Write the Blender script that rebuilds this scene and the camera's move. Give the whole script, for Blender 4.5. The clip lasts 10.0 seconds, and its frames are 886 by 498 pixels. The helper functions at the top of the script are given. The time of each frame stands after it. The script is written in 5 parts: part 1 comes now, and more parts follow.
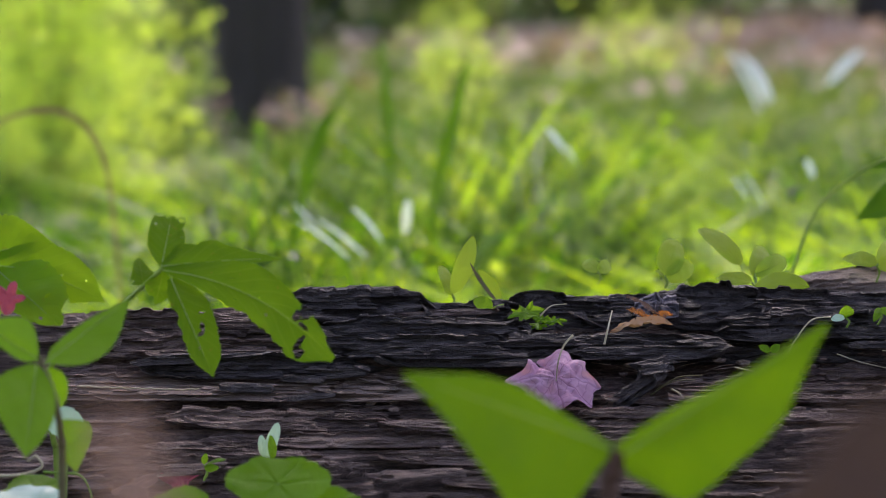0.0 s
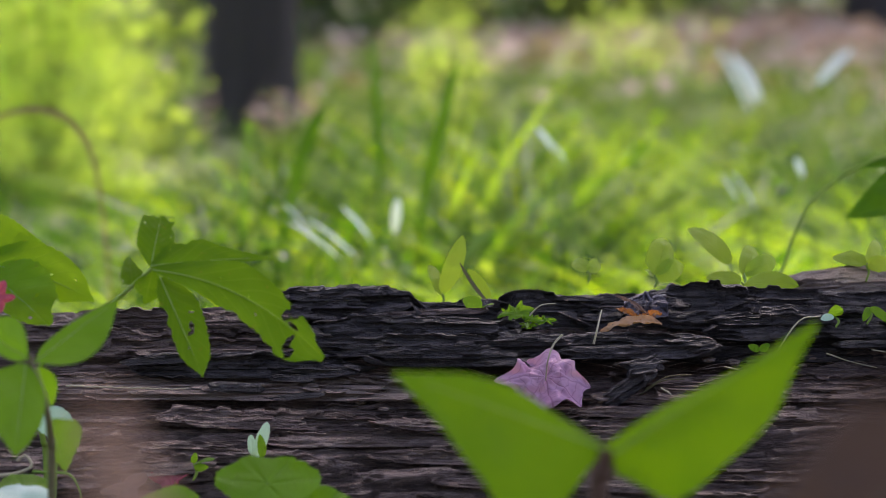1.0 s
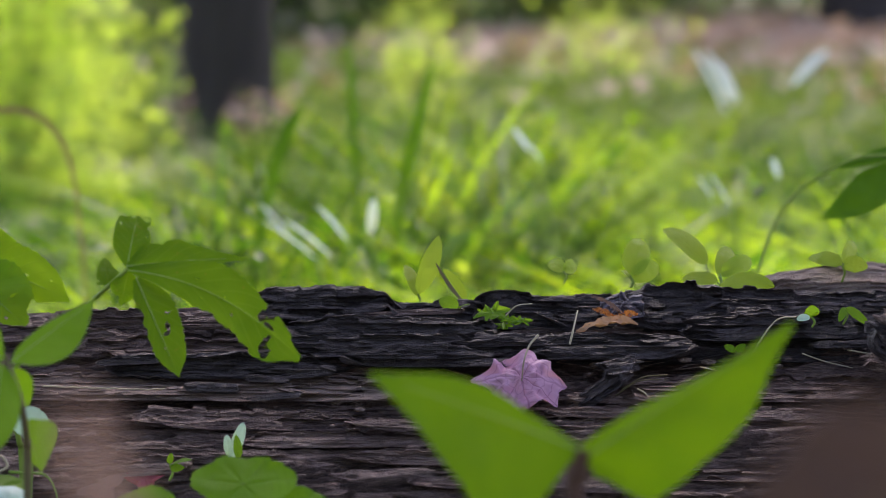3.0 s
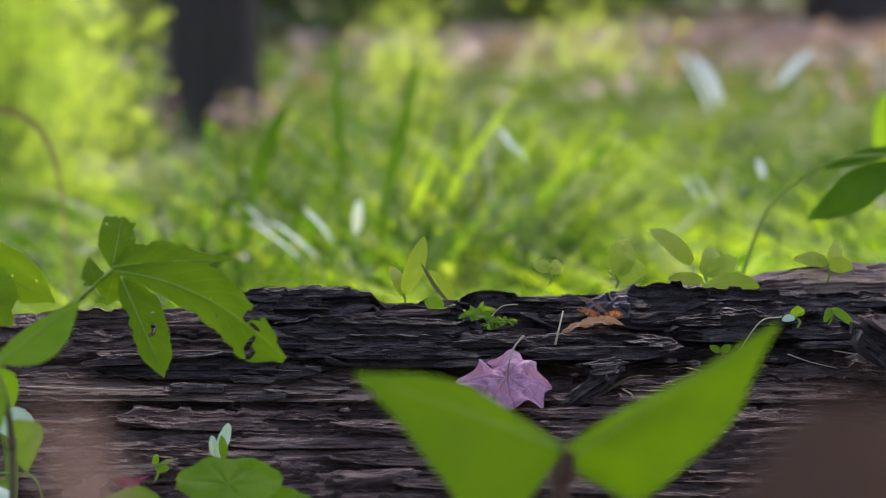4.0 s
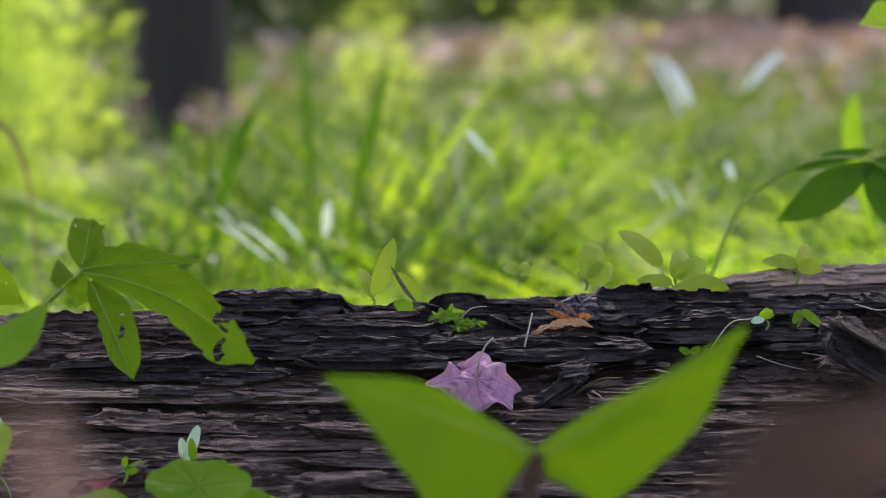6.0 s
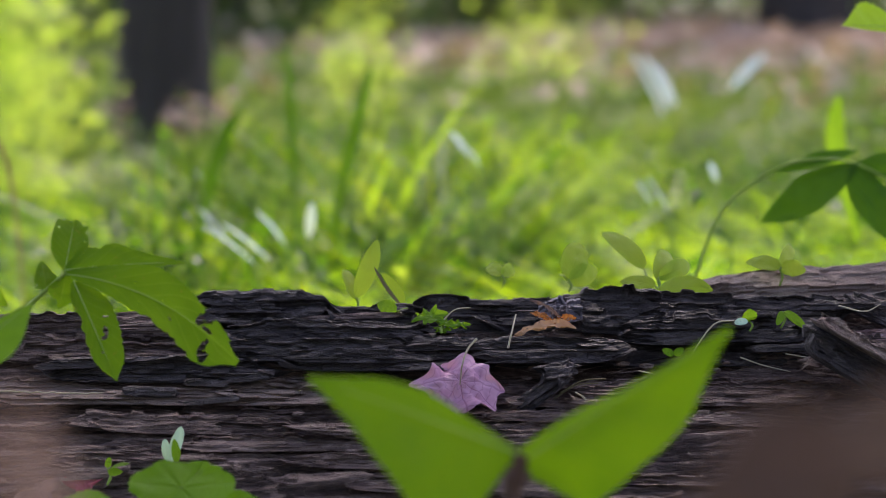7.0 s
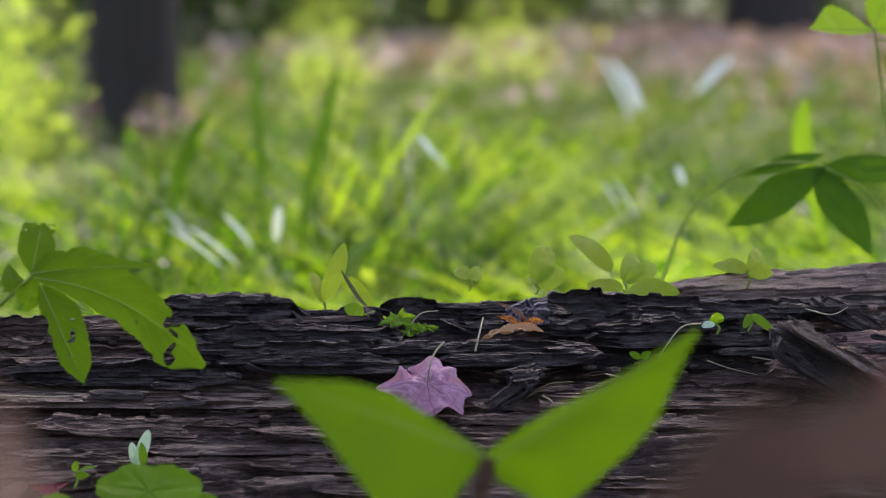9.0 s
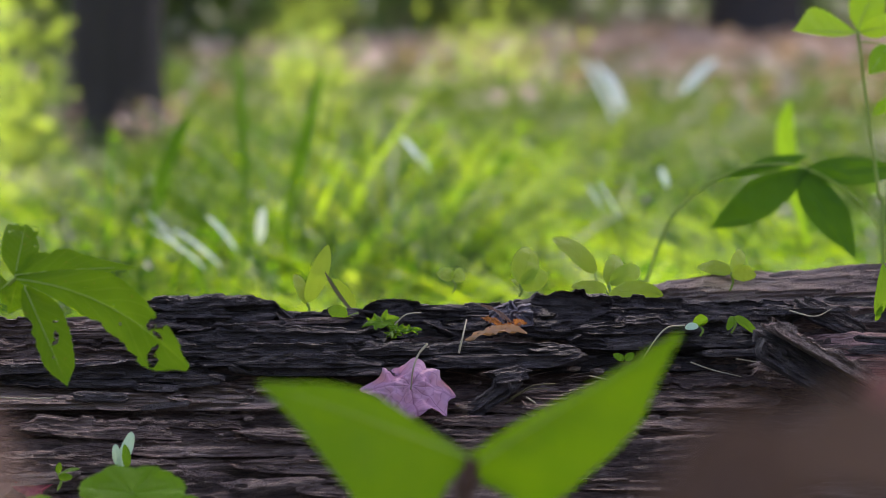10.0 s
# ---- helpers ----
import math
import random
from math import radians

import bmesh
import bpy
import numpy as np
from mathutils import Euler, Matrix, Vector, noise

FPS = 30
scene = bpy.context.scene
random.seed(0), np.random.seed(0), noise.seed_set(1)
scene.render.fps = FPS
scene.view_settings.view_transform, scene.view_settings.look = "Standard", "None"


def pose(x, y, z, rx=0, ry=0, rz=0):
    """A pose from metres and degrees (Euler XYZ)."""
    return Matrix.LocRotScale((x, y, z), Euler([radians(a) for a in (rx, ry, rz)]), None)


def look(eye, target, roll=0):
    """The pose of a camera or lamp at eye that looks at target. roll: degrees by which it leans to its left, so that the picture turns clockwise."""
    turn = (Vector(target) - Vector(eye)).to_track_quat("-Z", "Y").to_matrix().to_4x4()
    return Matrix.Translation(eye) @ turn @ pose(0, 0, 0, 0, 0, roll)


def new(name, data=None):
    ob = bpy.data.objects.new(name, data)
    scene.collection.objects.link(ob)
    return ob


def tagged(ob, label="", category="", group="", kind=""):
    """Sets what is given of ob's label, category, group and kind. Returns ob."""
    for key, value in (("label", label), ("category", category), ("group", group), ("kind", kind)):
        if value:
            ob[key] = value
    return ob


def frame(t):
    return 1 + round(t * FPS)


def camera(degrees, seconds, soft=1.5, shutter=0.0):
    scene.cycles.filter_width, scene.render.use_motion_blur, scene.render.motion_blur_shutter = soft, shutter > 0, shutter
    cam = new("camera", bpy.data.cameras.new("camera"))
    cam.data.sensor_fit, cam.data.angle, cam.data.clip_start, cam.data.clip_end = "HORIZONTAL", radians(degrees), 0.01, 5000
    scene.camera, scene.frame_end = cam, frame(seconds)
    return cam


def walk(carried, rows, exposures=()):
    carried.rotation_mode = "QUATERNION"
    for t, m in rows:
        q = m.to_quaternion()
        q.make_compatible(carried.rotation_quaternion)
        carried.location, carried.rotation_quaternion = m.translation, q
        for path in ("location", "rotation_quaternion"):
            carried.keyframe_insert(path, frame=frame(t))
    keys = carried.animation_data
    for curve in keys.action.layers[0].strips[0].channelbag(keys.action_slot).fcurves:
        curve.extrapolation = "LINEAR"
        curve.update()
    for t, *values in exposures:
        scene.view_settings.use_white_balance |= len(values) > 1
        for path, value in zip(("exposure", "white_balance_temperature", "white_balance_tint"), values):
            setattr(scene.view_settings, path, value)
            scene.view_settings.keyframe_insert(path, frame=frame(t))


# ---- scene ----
LENS = 12.0
cam = camera(LENS, 10.0, soft=0.9)
# a long lens on a tripod: shallow depth of field, focused on the log
cam.data.dof.use_dof = True
cam.data.dof.focus_distance = 2.86
cam.data.dof.aperture_fstop = 10.0
EYE, TILT = 0.6, -4.0
# seconds, degrees turned to the right, degrees turned up (both from the middle of the pan)
PAN = [
    (0.0, -0.872, -0.015), (0.5, -0.803, -0.022), (1.0, -0.730, -0.023), (1.5, -0.656, -0.023),
    (2.0, -0.577, -0.023), (2.5, -0.493, -0.021), (3.25, -0.355, -0.016), (4.0, -0.207, -0.010), (4.5, -0.107, -0.005),
    (5.0, -0.002, 0.001), (5.5, 0.104, 0.010), (6.25, 0.268, 0.022), (7.0, 0.434, 0.035), (7.5, 0.548, 0.046),
    (8.0, 0.657, 0.057), (8.5, 0.771, 0.068), (9.0, 0.880, 0.079), (9.5, 0.990, 0.090), (10.0, 1.103, 0.103),
]
walk(cam, [(t, pose(0, 0, EYE, 90 + TILT) @ pose(0, 0, 0, up, -turn, 0)) for t, turn, up in PAN],
     [(0.0, 1.44, 6650, 19), (10.0, 1.44, 6650, 19)])

# ---- light ----
SUN_EL, SUN_AZ = 50.0, 14.0     # high, from behind the grass and to the right
world = bpy.data.worlds.new("world")
scene.world = world
world.use_nodes = True
wn = world.node_tree.nodes
sky = wn.new("ShaderNodeTexSky")
sky.sky_type, sky.sun_disc = "NISHITA", False
sky.dust_density, sky.ozone_density = 3.0, 0.4
sky.sun_elevation, sky.sun_rotation = radians(SUN_EL), radians(SUN_AZ)
wn["Background"].inputs["Strength"].default_value = 0.15
world.node_tree.links.new(sky.outputs["Color"], wn["Background"].inputs["Color"])
sun = new("sun", bpy.data.lights.new("sun", "SUN"))
sun.data.energy, sun.data.angle, sun.data.color = 1.7, radians(1.0), (1.0, 0.95, 0.86)
sun_way = Vector((math.sin(radians(SUN_AZ)) * math.cos(radians(SUN_EL)), math.cos(radians(SUN_AZ)) * math.cos(radians(SUN_EL)), math.sin(radians(SUN_EL))))
sun.matrix_world = look(sun_way * 20, (0, 0, 0))


# ---- materials ----
def tree_of(name):
    m = bpy.data.materials.new(name)
    m.use_nodes = True
    return m, m.node_tree.nodes, m.node_tree.links


def math_node(nodes, links, op, a, b=None, clamp=False):
    n = nodes.new("ShaderNodeMath")
    n.operation, n.use_clamp = op, clamp
    for i, v in enumerate((a, b)):
        if v is None:
            continue
        if isinstance(v, (int, float)):
            n.inputs[i].default_value = v
        else:
            links.new(v, n.inputs[i])
    return n.outputs[0]


def mix_colour(nodes, links, fac, a, b, blend="MIX"):
    n = nodes.new("ShaderNodeMix")
    n.data_type, n.blend_type = "RGBA", blend
    for s, v in ((n.inputs["Factor"], fac), (n.inputs[6], a), (n.inputs[7], b)):
        if isinstance(v, (int, float)):
            s.default_value = v
        elif isinstance(v, tuple):
            s.default_value = (*v, 1)
        else:
            links.new(v, s)
    return n.outputs[2]


def noise_node(nodes, links, scale, detail=4, rough=0.55, stretch=(1, 1, 1), coord="Object", distort=0.0):
    tc = nodes.new("ShaderNodeTexCoord")
    mp = nodes.new("ShaderNodeMapping")
    mp.inputs["Scale"].default_value = stretch
    links.new(tc.outputs[coord], mp.inputs["Vector"])
    n = nodes.new("ShaderNodeTexNoise")
    n.inputs["Scale"].default_value, n.inputs["Detail"].default_value, n.inputs["Roughness"].default_value = scale, detail, rough
    n.inputs["Distortion"].default_value = distort
    links.new(mp.outputs[0], n.inputs["Vector"])
    return n.outputs["Fac"]


def ramp(nodes, links, fac, stops):
    n = nodes.new("ShaderNodeValToRGB")
    e = n.color_ramp.elements
    while len(e) < len(stops):
        e.new(0.5)
    for el, (p, c) in zip(e, stops):
        el.position, el.color = p, ((*c, 1) if isinstance(c, tuple) else (c, c, c, 1))
    links.new(fac, n.inputs["Fac"])
    return n.outputs["Color"]


def bump_node(nodes, links, height, strength, distance):
    b = nodes.new("ShaderNodeBump")
    b.inputs["Strength"].default_value, b.inputs["Distance"].default_value = strength, distance
    links.new(height, b.inputs["Height"])
    return b.outputs["Normal"]


def leaf_material(name, colour, other, clear=0.5, veins=9.0, vein_colour=None, rough=0.55, spots=0.0, glow=1.6, gloss=0.12):
    """A thin blade with midrib and side veins along its UV, some light passing through it."""
    m, n, l = tree_of(name)
    p = n["Principled BSDF"]
    uv = n.new("ShaderNodeUVMap")
    sep = n.new("ShaderNodeSeparateXYZ")
    l.new(uv.outputs[0], sep.inputs[0])
    side = math_node(n, l, "ABSOLUTE", math_node(n, l, "SUBTRACT", sep.outputs[1], 0.5))
    mid = math_node(n, l, "SUBTRACT", 1.0, math_node(n, l, "MULTIPLY", side, 30.0), True)
    run = math_node(n, l, "FRACT", math_node(n, l, "MULTIPLY", math_node(n, l, "SUBTRACT", sep.outputs[0], math_node(n, l, "MULTIPLY", side, 0.55)), veins))
    rib = math_node(n, l, "SUBTRACT", 1.0, math_node(n, l, "MULTIPLY", math_node(n, l, "ABSOLUTE", math_node(n, l, "SUBTRACT", run, 0.5)), 9.0), True)
    vein = math_node(n, l, "MAXIMUM", mid, math_node(n, l, "MULTIPLY", rib, 0.55))
    info = n.new("ShaderNodeObjectInfo")
    blotch = noise_node(n, l, 22.0, 5, 0.6)
    tone = ramp(n, l, math_node(n, l, "ADD", math_node(n, l, "MULTIPLY", blotch, 0.75), math_node(n, l, "MULTIPLY", info.outputs["Random"], 0.25)), [(0.25, colour), (0.75, other)])
    if vein_colour:
        tone = mix_colour(n, l, math_node(n, l, "MULTIPLY", vein, 0.7), tone, vein_colour)
    if spots:
        fleck = ramp(n, l, noise_node(n, l, 160.0, 3, 0.6), [(0.66, 0.0), (0.72, 1.0)])
        tone = mix_colour(n, l, math_node(n, l, "MULTIPLY", fleck, spots), tone, (0.22, 0.16, 0.03))
    l.new(tone, p.inputs["Base Color"])
    p.inputs["Roughness"].default_value = rough
    p.inputs["Specular IOR Level"].default_value = gloss
    fine = noise_node(n, l, 260.0, 3, 0.6)
    height = math_node(n, l, "ADD", math_node(n, l, "MULTIPLY", vein, -0.8), math_node(n, l, "MULTIPLY", fine, 0.35))
    nb = bump_node(n, l, height, 0.35, 0.0007)
    l.new(nb, p.inputs["Normal"])
    tr = n.new("ShaderNodeBsdfTranslucent")
    bright = n.new("ShaderNodeMix")
    bright.data_type, bright.blend_type = "RGBA", "MULTIPLY"
    bright.inputs["Factor"].default_value = 1.0
    l.new(tone, bright.inputs[6])
    bright.inputs[7].default_value = (glow * 1.1, glow, glow * 0.55, 1)
    l.new(bright.outputs[2], tr.inputs["Color"])
    l.new(nb, tr.inputs["Normal"])
    mx = n.new("ShaderNodeMixShader")
    mx.inputs[0].default_value = clear
    l.new(p.outputs[0], mx.inputs[1])
    l.new(tr.outputs[0], mx.inputs[2])
    l.new(mx.outputs[0], n["Material Output"].inputs["Surface"])
    return m


def rough_material(name, stops, scale, stretch=(1, 1, 1), rough=0.8, bump=0.6, distance=0.004, fine=None, gloss=0.3, distort=0.0):
    """Opaque wood, bark, earth: tones by coarse and fine noise, with relief."""
    m, n, l = tree_of(name)
    p = n["Principled BSDF"]
    a = noise_node(n, l, scale, 6, 0.62, stretch, distort=distort)
    b = noise_node(n, l, fine or scale * 5, 5, 0.65, stretch)
    c = noise_node(n, l, scale * 0.17, 3, 0.5)
    both = math_node(n, l, "ADD", math_node(n, l, "MULTIPLY", a, 0.5), math_node(n, l, "ADD", math_node(n, l, "MULTIPLY", b, 0.25), math_node(n, l, "MULTIPLY", c, 0.25)))
    l.new(ramp(n, l, both, stops), p.inputs["Base Color"])
    l.new(ramp(n, l, b, [(0.3, rough - 0.15), (0.7, min(1.0, rough + 0.1))]), p.inputs["Roughness"])
    p.inputs["Specular IOR Level"].default_value = gloss
    h = math_node(n, l, "ADD", a, math_node(n, l, "MULTIPLY", b, 0.5))
    l.new(bump_node(n, l, h, bump, distance), p.inputs["Normal"])
    return m


def chip_node(nodes, links, scale, stretch, ragged=0.12):
    """A random height for each broken flake of wood, with ragged borders."""
    tc = nodes.new("ShaderNodeTexCoord")
    mp = nodes.new("ShaderNodeMapping")
    mp.inputs["Scale"].default_value = stretch
    links.new(tc.outputs["Object"], mp.inputs["Vector"])
    nz = nodes.new("ShaderNodeTexNoise")
    nz.inputs["Scale"].default_value, nz.inputs["Detail"].default_value, nz.inputs["Roughness"].default_value = scale * 1.3, 4, 0.65
    links.new(mp.outputs[0], nz.inputs["Vector"])
    mv = nodes.new("ShaderNodeVectorMath")
    mv.operation = "MULTIPLY_ADD"
    mv.inputs[1].default_value = (ragged * 14 / scale,) * 3
    links.new(nz.outputs["Color"], mv.inputs[0])
    links.new(mp.outputs[0], mv.inputs[2])
    vo = nodes.new("ShaderNodeTexVoronoi")
    vo.inputs["Scale"].default_value = scale
    links.new(mv.outputs[0], vo.inputs["Vector"])
    sp = nodes.new("ShaderNodeSeparateColor")
    links.new(vo.outputs["Color"], sp.inputs[0])
    return sp.outputs[0]


def wood_material(name, stops, grain=(0.12, 1, 1.2), rough=0.55, gloss=0.5, crack=1.0, distance=0.003, chips=0.7):
    """Decayed wood: long fibres, split cracks and crumbly pits, in colour and relief."""
    m, n, l = tree_of(name)
    p = n["Principled BSDF"]
    broad = noise_node(n, l, 18, 4, 0.6, (0.5, 1, 1))
    fibre = noise_node(n, l, 170, 6, 0.75, grain)
    fine = noise_node(n, l, 620, 4, 0.7, (grain[0] * 1.6, grain[1], grain[2]))
    pits = noise_node(n, l, 520, 5, 0.75)
    split = noise_node(n, l, 95, 3, 0.55, (grain[0] * 0.55, grain[1], grain[2]), distort=0.5)
    split2 = noise_node(n, l, 230, 3, 0.55, (grain[0] * 0.8, grain[1], grain[2]), distort=0.5)
    gap = ramp(n, l, math_node(n, l, "ABSOLUTE", math_node(n, l, "SUBTRACT", split, 0.5)), [(0.0, 1.0), (0.022, 0.0)])
    gap2 = ramp(n, l, math_node(n, l, "ABSOLUTE", math_node(n, l, "SUBTRACT", split2, 0.5)), [(0.0, 1.0), (0.03, 0.0)])
    flake = chip_node(n, l, 210, (grain[0] * 1.5, 1, 1))
    crumb = chip_node(n, l, 560, (grain[0] * 2.2, 1, 1))
    tone = math_node(n, l, "ADD", math_node(n, l, "MULTIPLY", fibre, 0.40), math_node(n, l, "ADD", math_node(n, l, "MULTIPLY", fine, 0.3), math_node(n, l, "MULTIPLY", broad, 0.2)))
    tone = math_node(n, l, "ADD", tone, math_node(n, l, "MULTIPLY", flake, 0.16 * chips))
    l.new(ramp(n, l, tone, stops), p.inputs["Base Color"])
    l.new(ramp(n, l, fine, [(0.35, rough - 0.18), (0.65, rough + 0.2)]), p.inputs["Roughness"])
    p.inputs["Specular IOR Level"].default_value = gloss
    h = math_node(n, l, "ADD", math_node(n, l, "MULTIPLY", fibre, 0.9), math_node(n, l, "ADD", math_node(n, l, "MULTIPLY", fine, 1.0), math_node(n, l, "MULTIPLY", pits, 1.1)))
    h = math_node(n, l, "ADD", h, math_node(n, l, "ADD", math_node(n, l, "MULTIPLY", flake, chips), math_node(n, l, "MULTIPLY", crumb, chips * 0.45)))
    h = math_node(n, l, "SUBTRACT", h, math_node(n, l, "ADD", math_node(n, l, "MULTIPLY", gap, crack), math_node(n, l, "MULTIPLY", gap2, crack * 0.45)))
    check = noise_node(n, l, 75, 4, 0.6, (1.3, 0.45, 0.45), distort=0.3)
    cross = ramp(n, l, math_node(n, l, "ABSOLUTE", math_node(n, l, "SUBTRACT", check, 0.5)), [(0.0, 1.0), (0.016, 0.0)])
    h = math_node(n, l, "SUBTRACT", h, math_node(n, l, "MULTIPLY", cross, crack * 0.5))
    l.new(bump_node(n, l, h, 1.0, distance), p.inputs["Normal"])
    return m


def stuff_material(name, stops, clear=0.5, rough=0.5, glow=1.4, gloss=0.3):
    """Grass and leaves of no number: one tone for each blade."""
    m, n, l = tree_of(name)
    p = n["Principled BSDF"]
    g = n.new("ShaderNodeNewGeometry")
    patch = noise_node(n, l, 3.2, 3, 0.55)
    tone = ramp(n, l, math_node(n, l, "ADD", math_node(n, l, "MULTIPLY", g.outputs["Random Per Island"], 0.5), math_node(n, l, "MULTIPLY", math_node(n, l, "SUBTRACT", math_node(n, l, "MULTIPLY", patch, 2.2), 0.6), 0.5)), stops)
    l.new(tone, p.inputs["Base Color"])
    p.inputs["Roughness"].default_value = rough
    p.inputs["Specular IOR Level"].default_value = gloss
    tr = n.new("ShaderNodeBsdfTranslucent")
    l.new(mix_colour(n, l, 1.0, tone, (glow * 1.1, glow, glow * 0.38), "MULTIPLY"), tr.inputs["Color"])
    mx = n.new("ShaderNodeMixShader")
    mx.inputs[0].default_value = clear
    l.new(p.outputs[0], mx.inputs[1])
    l.new(tr.outputs[0], mx.inputs[2])
    l.new(mx.outputs[0], n["Material Output"].inputs["Surface"])
    return m


M_FRONT = leaf_material("front leaf", (0.058, 0.145, 0.003), (0.115, 0.225, 0.005), 0.55, 7.0, (0.12, 0.21, 0.007))
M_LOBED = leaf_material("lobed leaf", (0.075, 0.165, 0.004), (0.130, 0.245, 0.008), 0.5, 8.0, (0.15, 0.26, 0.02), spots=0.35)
# brighter copy of the lobed leaf, sunlight put into its colour
M_LOBEDLIT = leaf_material("lobed leaf painted sunlit", (0.15, 0.285, 0.008), (0.22, 0.37, 0.018), 0.55, 8.0, (0.17, 0.30, 0.02), spots=0.5)
M_VINE = leaf_material("vine leaf", (0.11, 0.24, 0.009), (0.16, 0.31, 0.014), 0.5, 6.0, (0.12, 0.23, 0.015))
# pale green, lightened further to stand for sun from behind
M_PALE = leaf_material("pale sprout leaf with painted backlight", (0.20, 0.32, 0.028), (0.28, 0.39, 0.045), 0.55, 6.0)
M_SPROUT = leaf_material("seedling leaf", (0.09, 0.195, 0.012), (0.15, 0.28, 0.02), 0.5, 5.0)
M_DARKLEAF = leaf_material("deep green leaf", (0.032, 0.095, 0.006), (0.065, 0.150, 0.009), 0.35, 6.0)
M_BLUE = leaf_material("waxy leaf", (0.30, 0.48, 0.42), (0.42, 0.58, 0.52), 0.3, 5.0, rough=0.35, gloss=0.5)
M_PINK = leaf_material("faded pink leaf", (0.48, 0.20, 0.36), (0.68, 0.40, 0.54), 0.22, 5.0, (0.26, 0.08, 0.17), rough=0.5, glow=1.0)
M_CRIMSON = leaf_material("crimson leaf", (0.40, 0.06, 0.11), (0.52, 0.10, 0.15), 0.3, 6.0, rough=0.5, glow=1.0)
M_ORANGE = leaf_material("orange dry leaf", (0.42, 0.15, 0.05), (0.60, 0.28, 0.10), 0.3, 6.0, rough=0.6, glow=1.0, spots=0.6)
M_BROWN = leaf_material("brown dry leaf", (0.16, 0.095, 0.085), (0.24, 0.15, 0.13), 0.25, 6.0, rough=0.7, glow=1.0)
M_DULL = leaf_material("dull brown leaf", (0.105, 0.066, 0.060), (0.15, 0.094, 0.082), 0.2, 6.0, rough=0.8, glow=1.0)
M_DUSTY = leaf_material("dusty pink-brown leaf", (0.34, 0.21, 0.20), (0.42, 0.28, 0.26), 0.3, 6.0, rough=0.7, glow=1.0)
M_DUSKY = leaf_material("dusky red leaf", (0.26, 0.10, 0.12), (0.34, 0.15, 0.17), 0.3, 6.0, rough=0.7, glow=1.0)
M_STEM = rough_material("green stem", [(0.3, (0.12, 0.21, 0.025)), (0.7, (0.26, 0.34, 0.06))], 60, rough=0.6, bump=0.3, distance=0.001)
M_STEMDARK = rough_material("brown stem", [(0.3, (0.08, 0.06, 0.03)), (0.7, (0.16, 0.13, 0.06))], 60, rough=0.7, bump=0.3, distance=0.001)
M_STEMRED = rough_material("reddish-brown stem", [(0.3, (0.05, 0.022, 0.016)), (0.7, (0.11, 0.05, 0.035))], 60, rough=0.7, bump=0.3, distance=0.001)
M_STRAW = rough_material("straw", [(0.3, (0.36, 0.28, 0.18)), (0.7, (0.60, 0.50, 0.36))], 90, rough=0.7, bump=0.3, distance=0.001)
M_WOOD = wood_material("rotten dark wood", [(0.40, (0.072, 0.044, 0.041)), (0.49, (0.22, 0.140, 0.128)), (0.60, (0.46, 0.325, 0.30))], gloss=0.25, crack=0.45, distance=0.0045, chips=0.35)
M_SLAB = wood_material("blackened wood", [(0.38, (0.036, 0.026, 0.028)), (0.52, (0.098, 0.074, 0.078)), (0.66, (0.25, 0.195, 0.21))], (0.3, 1, 1.2), 0.6, 0.28, 0.3, distance=0.0045, chips=0.6)
M_HEART = wood_material("weathered brown wood", [(0.36, (0.13, 0.080, 0.070)), (0.5, (0.34, 0.235, 0.210)), (0.62, (0.58, 0.44, 0.40))], (0.05, 1, 1.2), 0.7, 0.3, 0.8, 0.003, 0.25)
M_REDWOOD = wood_material("reddish heartwood", [(0.36, (0.26, 0.13, 0.13)), (0.5, (0.58, 0.34, 0.33)), (0.62, (0.74, 0.51, 0.51))], (0.07, 1, 1.2), 0.7, 0.3, 0.8, 0.003, 0.25)
M_CRUMB = wood_material("crumbled wood", [(0.36, (0.090, 0.056, 0.050)), (0.5, (0.28, 0.185, 0.160)), (0.64, (0.52, 0.38, 0.33))], (0.6, 1, 1), 0.8, 0.3, 0.5)
M_CHIP = wood_material("lilac-grey bark", [(0.36, (0.10, 0.078, 0.105)), (0.5, (0.21, 0.175, 0.225)), (0.66, (0.34, 0.29, 0.36))], (1, 1, 0.2), 0.6, 0.3, 0.8, 0.004)
M_TAN = leaf_material("tan dry leaf", (0.42, 0.23, 0.14), (0.60, 0.38, 0.25), 0.25, 6.0, rough=0.65, glow=1.0, spots=0.4)
M_BARK = rough_material("dark tree bark", [(0.3, (0.020, 0.016, 0.016)), (0.55, (0.05, 0.04, 0.038)), (0.8, (0.11, 0.085, 0.075))], 9, (1, 1, 0.25), 0.85, 1.0, 0.03, 40)
M_GROUND = rough_material("forest floor", [(0.34, (0.045, 0.070, 0.022)), (0.46, (0.085, 0.105, 0.040)), (0.58, (0.15, 0.14, 0.09)), (0.72, (0.28, 0.23, 0.19))], 1.1, rough=0.9, bump=0.8, distance=0.03, fine=30)
M_GRASS = stuff_material("grass", [(0.15, (0.012, 0.040, 0.004)), (0.45, (0.036, 0.105, 0.010)), (0.68, (0.085, 0.19, 0.014)), (0.86, (0.20, 0.33, 0.02)), (0.98, (0.40, 0.46, 0.18))], 0.58, 0.4, 1.6, 0.16)
# whitish green that paints glints into the grass
M_GLINTGRASS = stuff_material("grass painted with glints", [(0.1, (0.38, 0.46, 0.24)), (0.5, (0.55, 0.64, 0.46)), (0.9, (0.72, 0.80, 0.74))], 0.4, 0.3, 1.1, 0.5)
